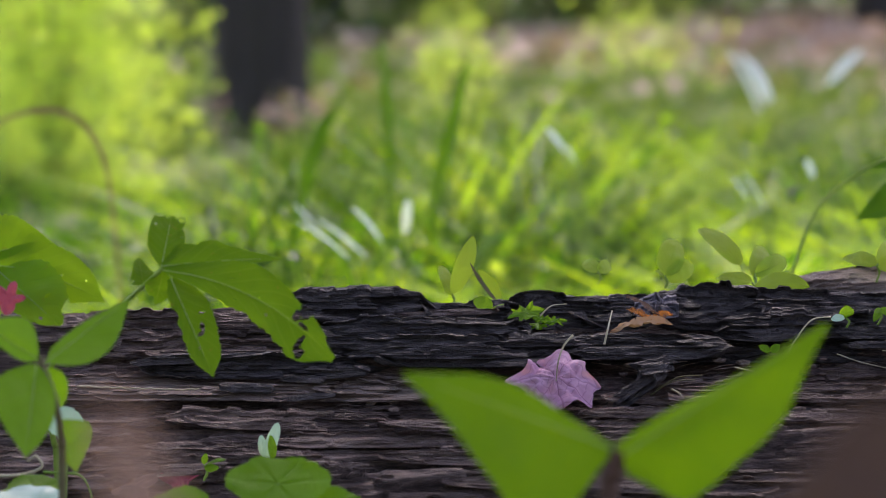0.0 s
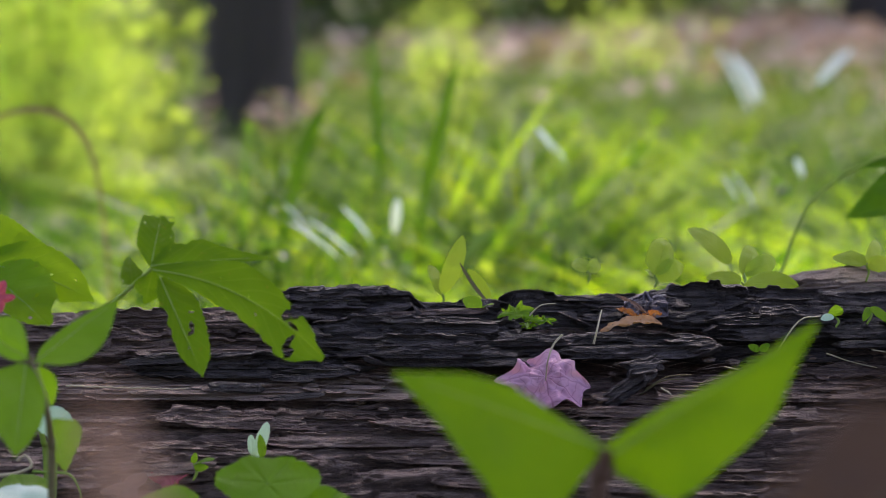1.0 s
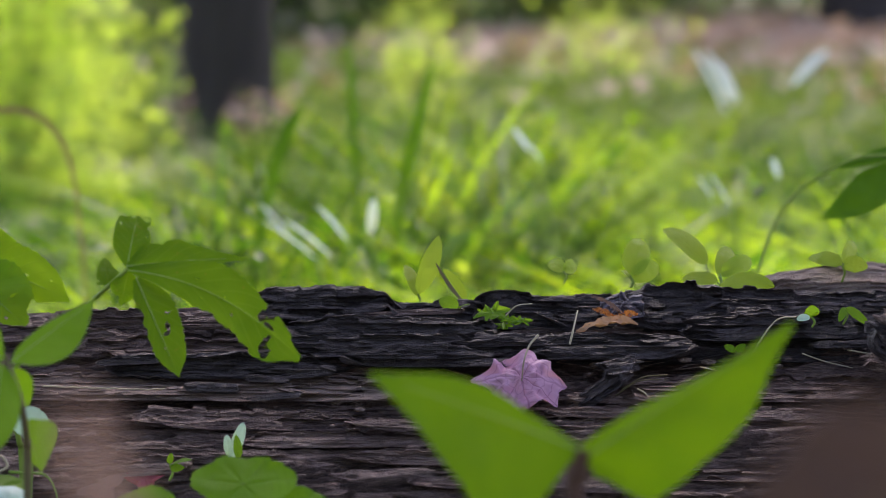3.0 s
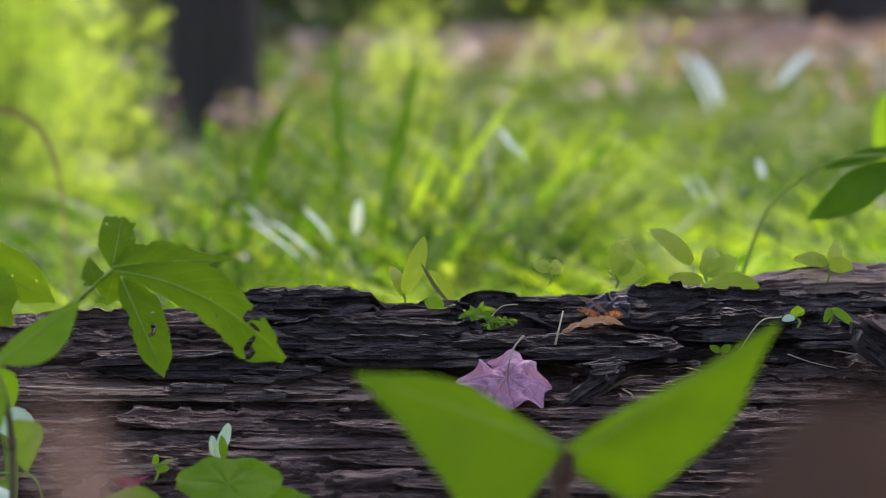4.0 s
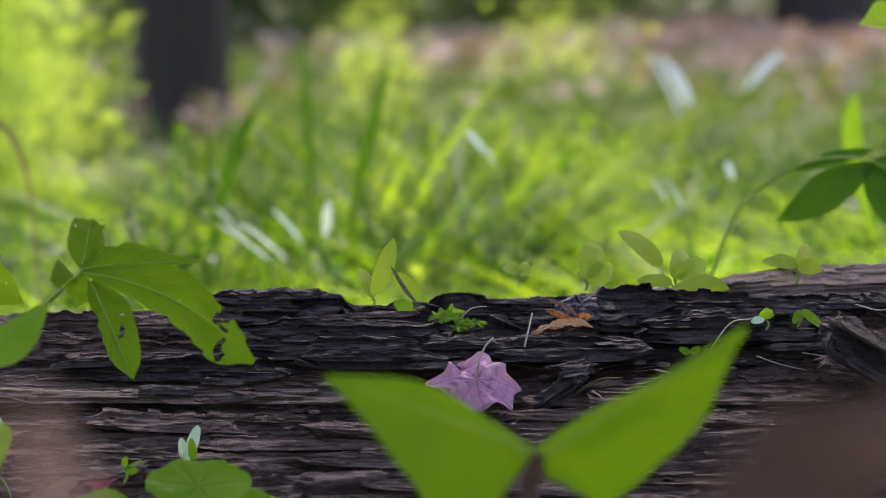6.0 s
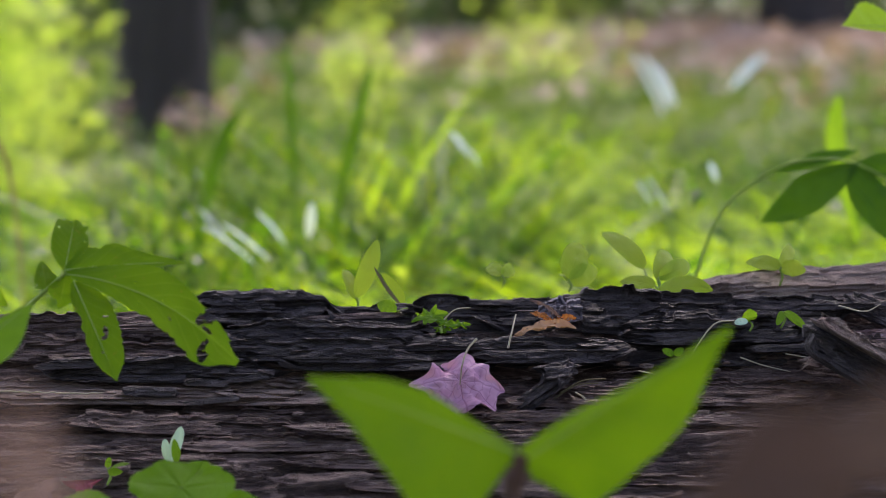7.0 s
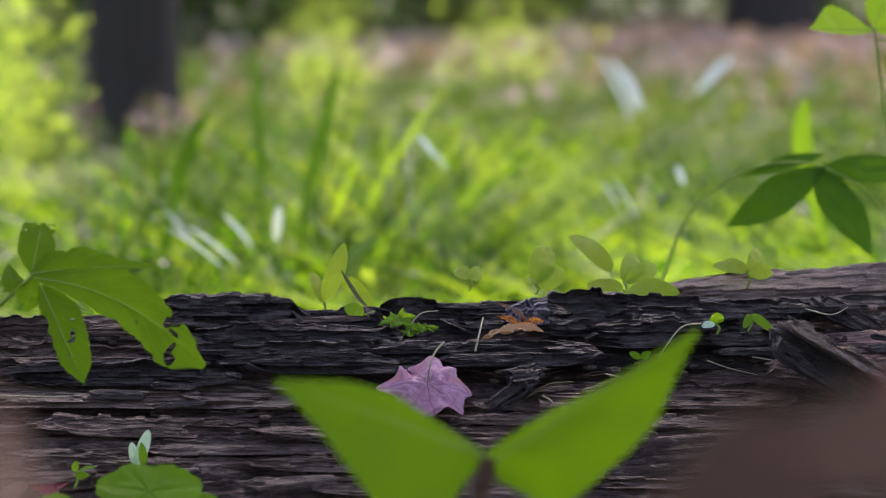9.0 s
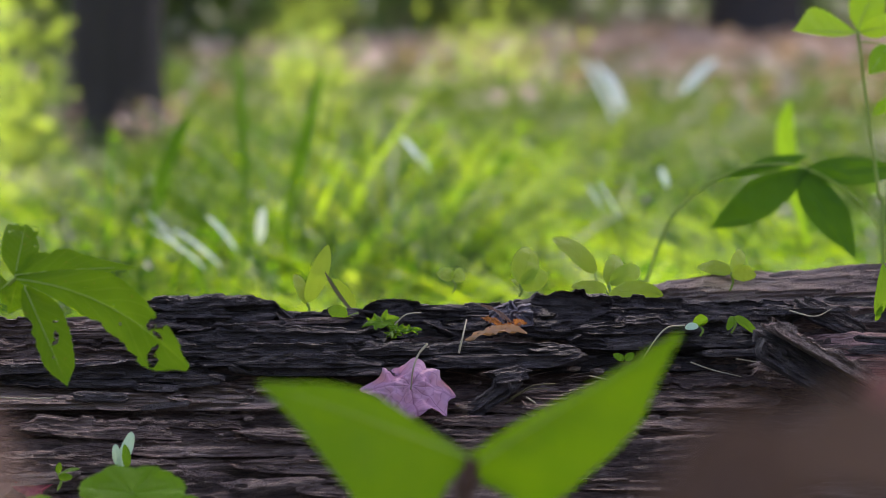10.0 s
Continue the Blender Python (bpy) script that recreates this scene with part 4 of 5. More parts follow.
# tall pale sprouts along the crest, sun from behind painted into their tone
seedling((-0.0396, 3.0200, 0.3477), [((-0.0396, 3.0200, 0.3558), (-0.0244, 3.0500, 0.3954), 0.0060, 0.0076, UPR), ((-0.0396, 3.0200, 0.3538), (-0.0492, 3.0600, 0.3732), 0.0040, 0.0048, UPR)], M_PALE, PALE)
seedling((0.1124, 3.0000, 0.3615), [((0.1123, 3.0000, 0.3704), (0.1219, 3.0400, 0.3936), 0.0105, 0.0097, UPR), ((0.1131, 3.0000, 0.3688), (0.1338, 3.0300, 0.3763), 0.0080, 0.0080, UPR), ((0.1119, 3.0000, 0.3688), (0.1049, 3.0300, 0.3714), 0.0020, 0.0020, FLAT)], M_PALE, PALE)
seedling((0.1733, 2.9800, 0.3611), [((0.1741, 2.9800, 0.3639), (0.2120, 2.9500, 0.3663), 0.0105, 0.0097, (0, -0.8, 0.6)), ((0.1733, 2.9800, 0.3671), (0.1494, 3.0000, 0.3688), 0.0064, 0.0064, (0, -0.7, 0.6)), ((0.1751, 2.9900, 0.3704), (0.1849, 3.0400, 0.3878), 0.0080, 0.0080, UPR), ((0.1759, 2.9900, 0.3724), (0.2013, 3.0400, 0.3780), 0.0080, 0.0064, UPR)], M_PALE, PALE)
seedling((0.1718, 3.0600, 0.3526), [((0.1708, 3.0800, 0.3718), (0.1424, 3.1400, 0.3948), 0.0072, 0.0088, (0.2, -1, 0.3))], M_PALE, PALE)
seedling((0.2658, 3.0300, 0.3632), [((0.2658, 3.0300, 0.3755), (0.2445, 3.0600, 0.3794), 0.0072, 0.0072, (0, -0.8, 0.6)), ((0.2666, 3.0300, 0.3763), (0.2849, 3.0300, 0.3746), 0.0072, 0.0072, (0, -0.8, 0.6)), ((0.2666, 3.0300, 0.3771), (0.2774, 3.0700, 0.3899), 0.0052, 0.0052, UPR)], M_PALE, PALE)
seedling((0.0658, 3.0500, 0.3596), [((0.0658, 3.0500, 0.3690), (0.0569, 3.0800, 0.3751), 0.0056, 0.0056, UPR), ((0.0658, 3.0500, 0.3699), (0.0747, 3.0800, 0.3734), 0.0052, 0.0052, UPR)], M_PALE, PALE)
# a folded dry blade
dry = thing("fallen_leaf", (-0.0077, 2.9500, 0.3543), "folded dry brown leaf standing in a crack of the log", "fallen leaf")
part("leaf", blade((-0.0062, 2.9500, 0.3551), (-0.0261, 2.9600, 0.3826), 0.0016, 0.0010, UPR, full=0.5, point=0.6, bend=-0.03), M_STEMDARK, dry)
part("leaf", blade((-0.0054, 2.9550, 0.3555), (-0.0210, 2.9700, 0.3767), 0.0008, 0.0059, UPR, full=0.5, point=0.6), M_PALE, dry)
# small sprouts on the ledges
seedling((-0.0099, 2.9000, 0.3530), [((-0.0099, 2.9000, 0.3558), (-0.0233, 2.9100, 0.3608), 0.0051, 0.0051, UPR), ((-0.0096, 2.9000, 0.3554), (-0.0021, 2.8900, 0.3586), 0.0027, 0.0027, FLAT)], M_SPROUT, GREEN)
clump = thing("seedling", (0.021, 2.888, 0.347), "bright green seedling with jagged spreading leaves on the log", "seedling", "seedlings on the log")
for at, size, turn, sd in (((0.0132, 2.888, 0.3533), 0.0150, 20, 1.0), ((0.0241, 2.888, 0.349), 0.0085, -10, 2.0), ((0.0326, 2.888, 0.3474), 0.0090, 5, 3.0), ((0.021, 2.888, 0.3447), 0.0070, 160, 4.0)):
    part("leaf", star_leaf(at, ((0, 1.0, 15), (42, 0.7, 14), (-38, 0.75, 15), (180, 1.0, 15), (142, 0.7, 14), (218, 0.75, 15), (90, 0.6, 16)), size, (0.1, -0.55, 0.83), turn, waves=0.5, core=0.42, seed=sd, rings=8, spokes=72), M_SPROUT, clump)
    part("stem", tube([at, (0.021, 2.888, 0.3462), (0.0209, 2.88, 0.3427)], 0.0005, 0.0006, n=8), M_STEM, clump)
seedling((0.1879, 2.8620, 0.3215), [((0.2199, 2.8550, 0.3522), (0.2287, 2.8500, 0.3527), 0.0031, 0.0027, (0, -0.8, 0.5))], M_BLUE, "seedling on a long arched pale stem", [(0.1879, 2.8620, 0.3215), (0.1950, 2.8550, 0.3364), (0.2065, 2.8550, 0.3511), (0.2199, 2.8550, 0.3534)], M_STRAW, 0.0005)
seedling((0.2317, 2.8720, 0.3445), [((0.2313, 2.8720, 0.3515), (0.2310, 2.8650, 0.3606), 0.0054, 0.0054, UPR), ((0.2317, 2.8720, 0.3515), (0.2368, 2.8650, 0.3560), 0.0023, 0.0023, FLAT)], M_SPROUT, GREEN)
# the dark leaf green stands for the shade this seedling grows in
seedling((0.1777, 2.8420, 0.3272), [((0.1777, 2.8420, 0.3311), (0.1700, 2.8420, 0.3349), 0.0023, 0.0027, UPR), ((0.1781, 2.8420, 0.3311), (0.1846, 2.8420, 0.3357), 0.0027, 0.0027, UPR)], M_DARKLEAF, "small seedling on the log with shade painted into its green")
seedling((0.2532, 2.8750, 0.3462), [((0.2554, 2.8750, 0.3579), (0.2704, 2.8600, 0.3464), 0.0035, 0.0027, UPR), ((0.2555, 2.8750, 0.3575), (0.2496, 2.8650, 0.3490), 0.0023, 0.0035, UPR)], M_SPROUT, GREEN)
seedling((0.3544, 2.8930, 0.3524), [((0.3551, 2.8930, 0.3563), (0.3595, 2.8930, 0.3934), 0.0035, 0.0062, UPR), ((0.3544, 2.8930, 0.3532), (0.3589, 2.8930, 0.3661), 0.0016, 0.0023, UPR)], M_SPROUT, GREEN)
# waxy sprouts at the log's foot
seedling((-0.1528, 2.7000, 0.2721), [((-0.1571, 2.7000, 0.2738), (-0.1478, 2.7000, 0.2985), 0.0034, 0.0046, UPR), ((-0.1571, 2.7000, 0.2765), (-0.1585, 2.7000, 0.2904), 0.0029, 0.0025, UPR)], M_BLUE, "waxy pale blue-green seedling at the log's foot")
seedling((-0.1507, 2.6900, 0.2726), [((-0.1507, 2.6900, 0.2763), (-0.1521, 2.6900, 0.2916), 0.0025, 0.0033, UPR)], M_SPROUT, GREEN)
seedling((-0.1958, 2.7000, 0.2604), [((-0.1950, 2.7000, 0.2703), (-0.1805, 2.6900, 0.2752), 0.0033, 0.0033, FLAT), ((-0.1950, 2.7000, 0.2692), (-0.1849, 2.6900, 0.2704), 0.0025, 0.0029, UPR), ((-0.1957, 2.7000, 0.2714), (-0.1942, 2.7000, 0.2787), 0.0022, 0.0022, UPR)], M_SPROUT, GREEN)


def twig(points, r, label, material=M_STRAW, name="twig"):
    t = thing(name, points[0], label, "twig", "twigs and straws on the log")
    part("stalk", tube(points, r, r * 0.6, n=30, sides=6), material, t)


twig([(0.0658, 2.8500, 0.3349), (0.0685, 2.8500, 0.3465), (0.0714, 2.8620, 0.3570)], 0.0008, "pale broken straw leaning on the log")
twig([(0.0224, 2.8900, 0.3507), (0.0301, 2.8850, 0.3582), (0.0409, 2.8850, 0.3597)], 0.0006, "thin curved straw on the log")
twig([(0.1102, 2.8160, 0.3084), (0.1167, 2.8160, 0.3038), (0.1148, 2.8160, 0.2977)], 0.0007, "thin curled straw on the log")
twig([(0.0996, 2.8160, 0.3076), (0.1147, 2.8160, 0.3160), (0.1306, 2.8160, 0.3175)], 0.0006, "thin dark twig on the log", M_STEMDARK)
twig([(0.0958, 2.8160, 0.3038), (0.1109, 2.8160, 0.3130), (0.1261, 2.8160, 0.3145)], 0.0005, "thin dark twig on the log", M_STEMDARK)
root_a, root_b = (-0.2891, 2.8145, 0.3097), (-0.2068, 2.8145, 0.3078)
twig([(root_a[0] + (root_b[0] - root_a[0]) * k / 40, root_a[1], root_a[2] + (root_b[2] - root_a[2]) * k / 40 + 0.0009 * noise.noise(Vector((k * 0.55, 3.0, 0.5)))) for k in range(41)], 0.0007, "pale wavy rootlet along the log")
twig([(-0.3253, 2.6000, 0.2765), (-0.3043, 2.6000, 0.2765), (-0.2895, 2.6000, 0.2814), (-0.2929, 2.6000, 0.2885), (-0.2979, 2.6000, 0.2850)], 0.0012, "pale curled tendril among low leaves", M_STRAW, "tendril")
twig([(-0.2885, 2.6000, 0.2786), (-0.2797, 2.6000, 0.2779), (-0.2657, 2.6000, 0.2765), (-0.2594, 2.6000, 0.2666), (-0.2581, 2.6000, 0.2560)], 0.0010, "green curled tendril among low leaves", M_STEM, "tendril")
twig([(0.2243, 2.8600, 0.3278), (0.2397, 2.8600, 0.3224), (0.2588, 2.8580, 0.3180)], 0.0005, "thin straw on the log")
twig([(0.2551, 2.8600, 0.3302), (0.2782, 2.8600, 0.3271), (0.3051, 2.8600, 0.3294)], 0.0005, "thin straw on the log")
twig([(0.1538, 2.8380, 0.3207), (0.1710, 2.8380, 0.3169)], 0.0005, "thin straw on the log")
twig([(0.2955, 2.9000, 0.3597), (0.3120, 2.8900, 0.3566), (0.3236, 2.8900, 0.3617)], 0.0006, "thin straw on the log")



def drops():
    for c, r in (((-0.0751, 2.8220, 0.3070), 0.0030), ((-0.0800, 2.8220, 0.3055), 0.0016)):
        bm = bmesh.new()
        bmesh.ops.create_uvsphere(bm, u_segments=20, v_segments=14, radius=r)
        for v in bm.verts:
            v.co = Vector(c) + Vector((v.co.x, v.co.y, v.co.z * 0.85))
        tagged(part("water_drop", bm, M_DROP, None), "clear round water drop on the wet wood", "water drop", "drops on the log")


drops()


# ---- grass behind the log ----
def blades_mesh(name, material, patches, seed, segments=5):
    """patches: (count, x from, x to, y from, y to, least height, most height, least width, most width, lean, spread of lean, sideways)."""
    rng = np.random.default_rng(seed)
    cols = [[] for _ in range(8)]
    for count, xa, xb, ya, yb, ha, hb, wa, wb, lean, spread, side in patches:
        tufts = max(3, count // 14)
        tx, ty = rng.uniform(xa, xb, tufts), rng.uniform(ya, yb, tufts)
        th = rng.uniform(0.55, 1.0, tufts)
        pick = rng.integers(0, tufts, count)
        x = tx[pick] + rng.normal(0, 0.035, count)
        y = ty[pick] + rng.normal(0, 0.05, count)
        h = (ha + (hb - ha) * rng.uniform(0, 1, count)) * th[pick]
        away = rng.normal(0, 1, count)
        for c, v in zip(cols, (x, y, h, rng.uniform(wa, wb, count), lean + np.abs(rng.normal(0, spread, count)), away * 0.8 + side, rng.normal(0, 0.6, count), rng.normal(0, 0.9, count))):
            c.append(v)
    x, y, h, w, fall, dx, dy, face = (np.concatenate(c) for c in cols)
    count = len(x)
    size = np.hypot(dx, dy) + 1e-6
    dx, dy = dx / size, dy / size
    P = np.zeros((count, segments + 1, 2, 3))
    for k, tt in enumerate(np.linspace(0, 1, segments + 1)):
        out = fall * h * tt ** 1.8
        half = w * 0.5 * (1 - tt ** 2.2) * (0.55 + 0.45 * min(1.0, tt * 4)) + 0.0003
        for j, sg in ((0, -1), (1, 1)):
            P[:, k, j, 0] = x + dx * out + sg * half * np.cos(face)
            P[:, k, j, 1] = y + dy * out + sg * half * np.sin(face)
            P[:, k, j, 2] = h * (tt - 0.30 * fall * tt ** 2.4) - 0.03
    per = (segments + 1) * 2
    base = (np.arange(count) * per)[:, None]
    quads = np.concatenate([base + np.array([[2 * k, 2 * k + 1, 2 * k + 3, 2 * k + 2]]) for k in range(segments)], axis=1).reshape(-1, 4)
    me = bpy.data.meshes.new(name)
    me.from_pydata(P.reshape(-1, 3).tolist(), [], quads.tolist())
    me.materials.append(material)
    me.polygons.foreach_set("use_smooth", [True] * len(me.polygons))
    return new(name, me)


tagged(blades_mesh("grass", M_GRASS, [
    (3600, -2.0, 2.2, 4.9, 8.0, 0.06, 0.18, 0.004, 0.010, 0.3, 0.5, 0.2),
    (2500, -2.4, 2.6, 8.0, 10.5, 0.05, 0.13, 0.005, 0.012, 0.3, 0.5, 0.2),
    (1500, -1.7, -0.45, 6.5, 10.5, 0.07, 0.15, 0.006, 0.014, 0.4, 0.6, 0.4),
    (900, -0.36, 0.10, 5.0, 8.6, 0.22, 0.50, 0.005, 0.014, 0.3, 0.45, 0.1),
    (2200, 0.05, 1.0, 5.4, 9.0, 0.18, 0.42, 0.005, 0.014, 0.7, 0.6, -1.1),
    (1000, -0.75, -0.3, 4.6, 8.0, 0.12, 0.25, 0.006, 0.014, 0.4, 0.6, 0.5),
], 3), "tall sunlit green grass in loose tufts behind the log", "grass", kind="stuff")
tagged(blades_mesh("far_grass", M_FAR, [
    (1500, -2.4, 2.6, 10.5, 13.5, 0.04, 0.08, 0.005, 0.014, 0.3, 0.5, 0.2),
    (1500, -2.6, -0.98, 10.5, 14.5, 0.10, 0.24, 0.008, 0.016, 0.4, 0.6, 0.2),
    (6500, -0.7, 2.6, 8.5, 14.5, 0.08, 0.22, 0.006, 0.014, 0.4, 0.6, 0.0),
    (6500, -3.5, 4.0, 14.5, 20.5, 0.06, 0.17, 0.010, 0.024, 0.3, 0.6, 0.0),
    (1500, -3.5, -0.2, 20.0, 25.0, 0.07, 0.19, 0.010, 0.024, 0.3, 0.6, 0.0),
], 23), "muted olive-green grass farther off in the wood", "grass", kind="stuff")
tagged(blades_mesh("broad_grass", M_GRASS, [
    (90, -0.40, 0.20, 5.4, 7.8, 0.22, 0.46, 0.007, 0.012, 0.5, 0.4, 0.3),
    (120, 0.1, 1.1, 5.4, 8.2, 0.22, 0.38, 0.007, 0.012, 0.8, 0.5, -1.2),
    (60, -0.8, -0.35, 4.5, 7.5, 0.14, 0.24, 0.014, 0.026, 0.6, 0.4, 0.5),
], 8, 7), "broad arching grass blades among the finer grass", "grass", kind="stuff")
# darker blades that paint shaded patches into the grass
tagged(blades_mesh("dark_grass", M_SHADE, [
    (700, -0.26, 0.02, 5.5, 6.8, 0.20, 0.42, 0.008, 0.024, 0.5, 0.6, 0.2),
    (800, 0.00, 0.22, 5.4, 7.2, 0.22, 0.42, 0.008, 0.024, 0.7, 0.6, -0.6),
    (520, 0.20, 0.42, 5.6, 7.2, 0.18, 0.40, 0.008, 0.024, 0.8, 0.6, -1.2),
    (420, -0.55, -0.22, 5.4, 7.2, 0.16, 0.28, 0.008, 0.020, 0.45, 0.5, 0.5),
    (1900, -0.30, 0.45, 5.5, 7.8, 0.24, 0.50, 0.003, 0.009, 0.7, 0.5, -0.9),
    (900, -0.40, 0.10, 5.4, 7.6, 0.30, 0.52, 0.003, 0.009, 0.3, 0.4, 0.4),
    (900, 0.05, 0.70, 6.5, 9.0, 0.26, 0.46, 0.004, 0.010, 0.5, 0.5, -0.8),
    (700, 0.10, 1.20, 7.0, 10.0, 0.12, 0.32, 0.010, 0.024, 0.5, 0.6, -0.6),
], 15, 6), "deep green grass blades with shade painted into their colour", "grass", kind="stuff")
# brighter blades that paint sunlit patches and the glow above the log's crest
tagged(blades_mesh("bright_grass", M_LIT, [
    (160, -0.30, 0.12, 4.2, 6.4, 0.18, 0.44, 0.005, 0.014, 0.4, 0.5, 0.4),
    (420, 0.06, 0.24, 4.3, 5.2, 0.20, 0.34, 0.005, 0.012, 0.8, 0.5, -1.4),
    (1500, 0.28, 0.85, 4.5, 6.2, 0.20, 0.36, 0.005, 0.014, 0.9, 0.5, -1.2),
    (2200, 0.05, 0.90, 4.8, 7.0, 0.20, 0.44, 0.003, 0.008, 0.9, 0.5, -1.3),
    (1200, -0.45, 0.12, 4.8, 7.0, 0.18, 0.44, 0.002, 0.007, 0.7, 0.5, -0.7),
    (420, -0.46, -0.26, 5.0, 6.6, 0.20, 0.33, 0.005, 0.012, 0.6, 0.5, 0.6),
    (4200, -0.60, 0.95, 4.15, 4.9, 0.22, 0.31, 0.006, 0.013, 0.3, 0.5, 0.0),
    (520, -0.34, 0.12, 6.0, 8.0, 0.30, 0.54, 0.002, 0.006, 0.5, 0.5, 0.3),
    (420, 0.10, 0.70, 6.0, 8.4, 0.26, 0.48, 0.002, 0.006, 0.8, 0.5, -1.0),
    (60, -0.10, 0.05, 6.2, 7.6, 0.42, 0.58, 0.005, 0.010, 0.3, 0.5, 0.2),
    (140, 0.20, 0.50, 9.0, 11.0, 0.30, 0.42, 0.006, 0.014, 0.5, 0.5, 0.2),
], 16, 6), "bright yellow-green grass blades with sunlight painted into their colour", "grass", kind="stuff")
# thin pale blades standing in for glints on the grass
tagged(blades_mesh("glint_grass", M_GLINTGRASS, [
    (130, 0.05, 0.80, 4.9, 7.0, 0.20, 0.40, 0.0015, 0.0040, 0.9, 0.5, -1.3),
    (130, -0.45, 0.10, 4.9, 7.0, 0.18, 0.38, 0.0015, 0.0040, 0.7, 0.5, -0.7),
], 31, 6), "thin blades painted pale as glints scattered through the grass", "grass", kind="stuff")


def leaf_cloud(name, material, count, centre, spread, size, seed, floor=0.02):
    """Many small folded leaves strewn round a place."""
    rng = random.Random(seed)
    verts, faces = [], []
    for k in range(count):
        p = Vector([c + s * max(-1.3, min(1.3, rng.gauss(0, 0.5))) for c, s in zip(centre, spread)])
        p.z = max(p.z, floor * rng.random())
        e = Euler([rng.uniform(-1, 1), rng.uniform(-1, 1), rng.uniform(0, 6.3)]).to_matrix()
        s = size * rng.uniform(0.5, 1.2)
        i = len(verts)
        for q in ((-0.5, 0, 0), (-0.15, -0.3, 0.08), (0.5, 0, -0.1), (-0.15, 0.3, 0.08), (0.15, 0, -0.02)):
            verts.append(tuple(p + e @ Vector(q) * s))
        faces += [(i, i + 1, i + 4), (i + 1, i + 2, i + 4), (i + 2, i + 3, i + 4), (i + 3, i, i + 4)]
    me = bpy.data.meshes.new(name)
    me.from_pydata(verts, [], faces)
    me.materials.append(material)
    return new(name, me)


def bush(at, spread, count, size, material, label, seed):
    b = thing("bush", at, label, "bush", "bushes behind the grass")
    crown = leaf_cloud("crown", material, count, (at[0], at[1], spread[2] * 0.55), spread, size, seed)
    crown.parent, crown.matrix_parent_inverse = b, b.matrix_basis.inverted()
    rng = random.Random(seed)
    for k in range(6):
        g = rng.uniform(0, 6.28)
        tip = (at[0] + math.cos(g) * spread[0] * 0.6, at[1] + math.sin(g) * spread[1] * 0.6, spread[2] * rng.uniform(0.7, 1.2))
        part("branch", tube([at, ((at[0] + tip[0]) / 2, (at[1] + tip[1]) / 2, tip[2] * 0.6), tip], 0.008, 0.002, n=10), M_STEMDARK, b)


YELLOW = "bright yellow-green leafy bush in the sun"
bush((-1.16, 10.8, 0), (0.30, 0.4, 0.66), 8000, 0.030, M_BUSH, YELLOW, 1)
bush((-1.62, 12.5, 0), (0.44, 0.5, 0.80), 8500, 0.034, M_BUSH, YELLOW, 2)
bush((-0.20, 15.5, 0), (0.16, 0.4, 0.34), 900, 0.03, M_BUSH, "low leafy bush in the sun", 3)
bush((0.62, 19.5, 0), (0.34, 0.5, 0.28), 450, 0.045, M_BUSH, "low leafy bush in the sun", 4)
for k in range(4):
    bush((1.6 + 1.3 * k, 41.0 + 1.5 * (k % 2), 0), (1.0, 0.8, 0.9), 500, 0.24, M_CROWN, "dull green shrub in the shade of the wood", 50 + k)
for k in (0, 1, 2, 3, 4, 8):
    bush((-4.5 + 1.25 * k, 30.0 + 2.2 * (k % 3), 0), (1.3, 0.8, 0.9 + 0.2 * (k % 2)), 900, 0.22, M_CROWN, "dull green shrub in the shade of the wood", 30 + k)
tagged(leaf_cloud("leaf_litter", M_LITTER, 3400, (1.9, 29.0, 0.0), (2.7, 9.0, 0.07), 0.24, 5), "pinkish-brown dry leaf litter on the woodland floor", "leaf litter", kind="stuff")
for x, count, seed in ((-0.95, 34, 6), (-0.72, 34, 8), (-0.58, 44, 7)):
    tagged(leaf_cloud("leaf_litter", M_LITTER, count, (x, 13.4, 0.08), (0.06, 0.15, 0.10), 0.05, seed), "brown dry leaves heaped at the trunk's foot", "leaf litter", kind="stuff")


def weeds(count, xa, xb, ya, yb, low, high, size, seed, material=M_GRASS, label="leafy green weeds mixed through the grass"):
    """Leafy weeds: thin upright sprays with small leaves in pairs."""
    rng = random.Random(seed)
    verts, faces = [], []
    for k in range(count):
        x, y, h = rng.uniform(xa, xb), rng.uniform(ya, yb), rng.uniform(low, high)
        lx, ly = rng.gauss(0, 0.25), rng.gauss(0, 0.2)
        for i in range(rng.randint(5, 9)):
            t = 0.3 + 0.7 * rng.random()
            p = Vector((x + lx * h * t, y + ly * h * t, h * t))
            e = Euler([rng.uniform(-0.7, 0.7), rng.uniform(-0.9, 0.6), rng.uniform(0, 6.3)]).to_matrix()
            s = size * rng.uniform(0.5, 1.3)
            n = len(verts)
            for q in ((0, 0, 0), (0.35, -0.24, 0.06), (1, 0, -0.12), (0.35, 0.24, 0.06), (0.5, 0, -0.02)):
                verts.append(tuple(p + e @ Vector(q) * s))
            faces += [(n, n + 1, n + 4), (n + 1, n + 2, n + 4), (n + 2, n + 3, n + 4), (n + 3, n, n + 4)]
    me = bpy.data.meshes.new("weeds")
    me.from_pydata(verts, [], faces)
    me.materials.append(material)
    return tagged(new("weeds", me), label, "weeds", kind="stuff")


weeds(200, -0.5, 0.9, 4.8, 9.0, 0.12, 0.34, 0.04, 11)
weeds(200, -1.0, -0.3, 4.5, 7.5, 0.10, 0.20, 0.04, 12)
weeds(420, -2.5, 3.0, 14.8, 23.0, 0.04, 0.14, 0.07, 13, M_FAR, "olive-green weeds farther off")
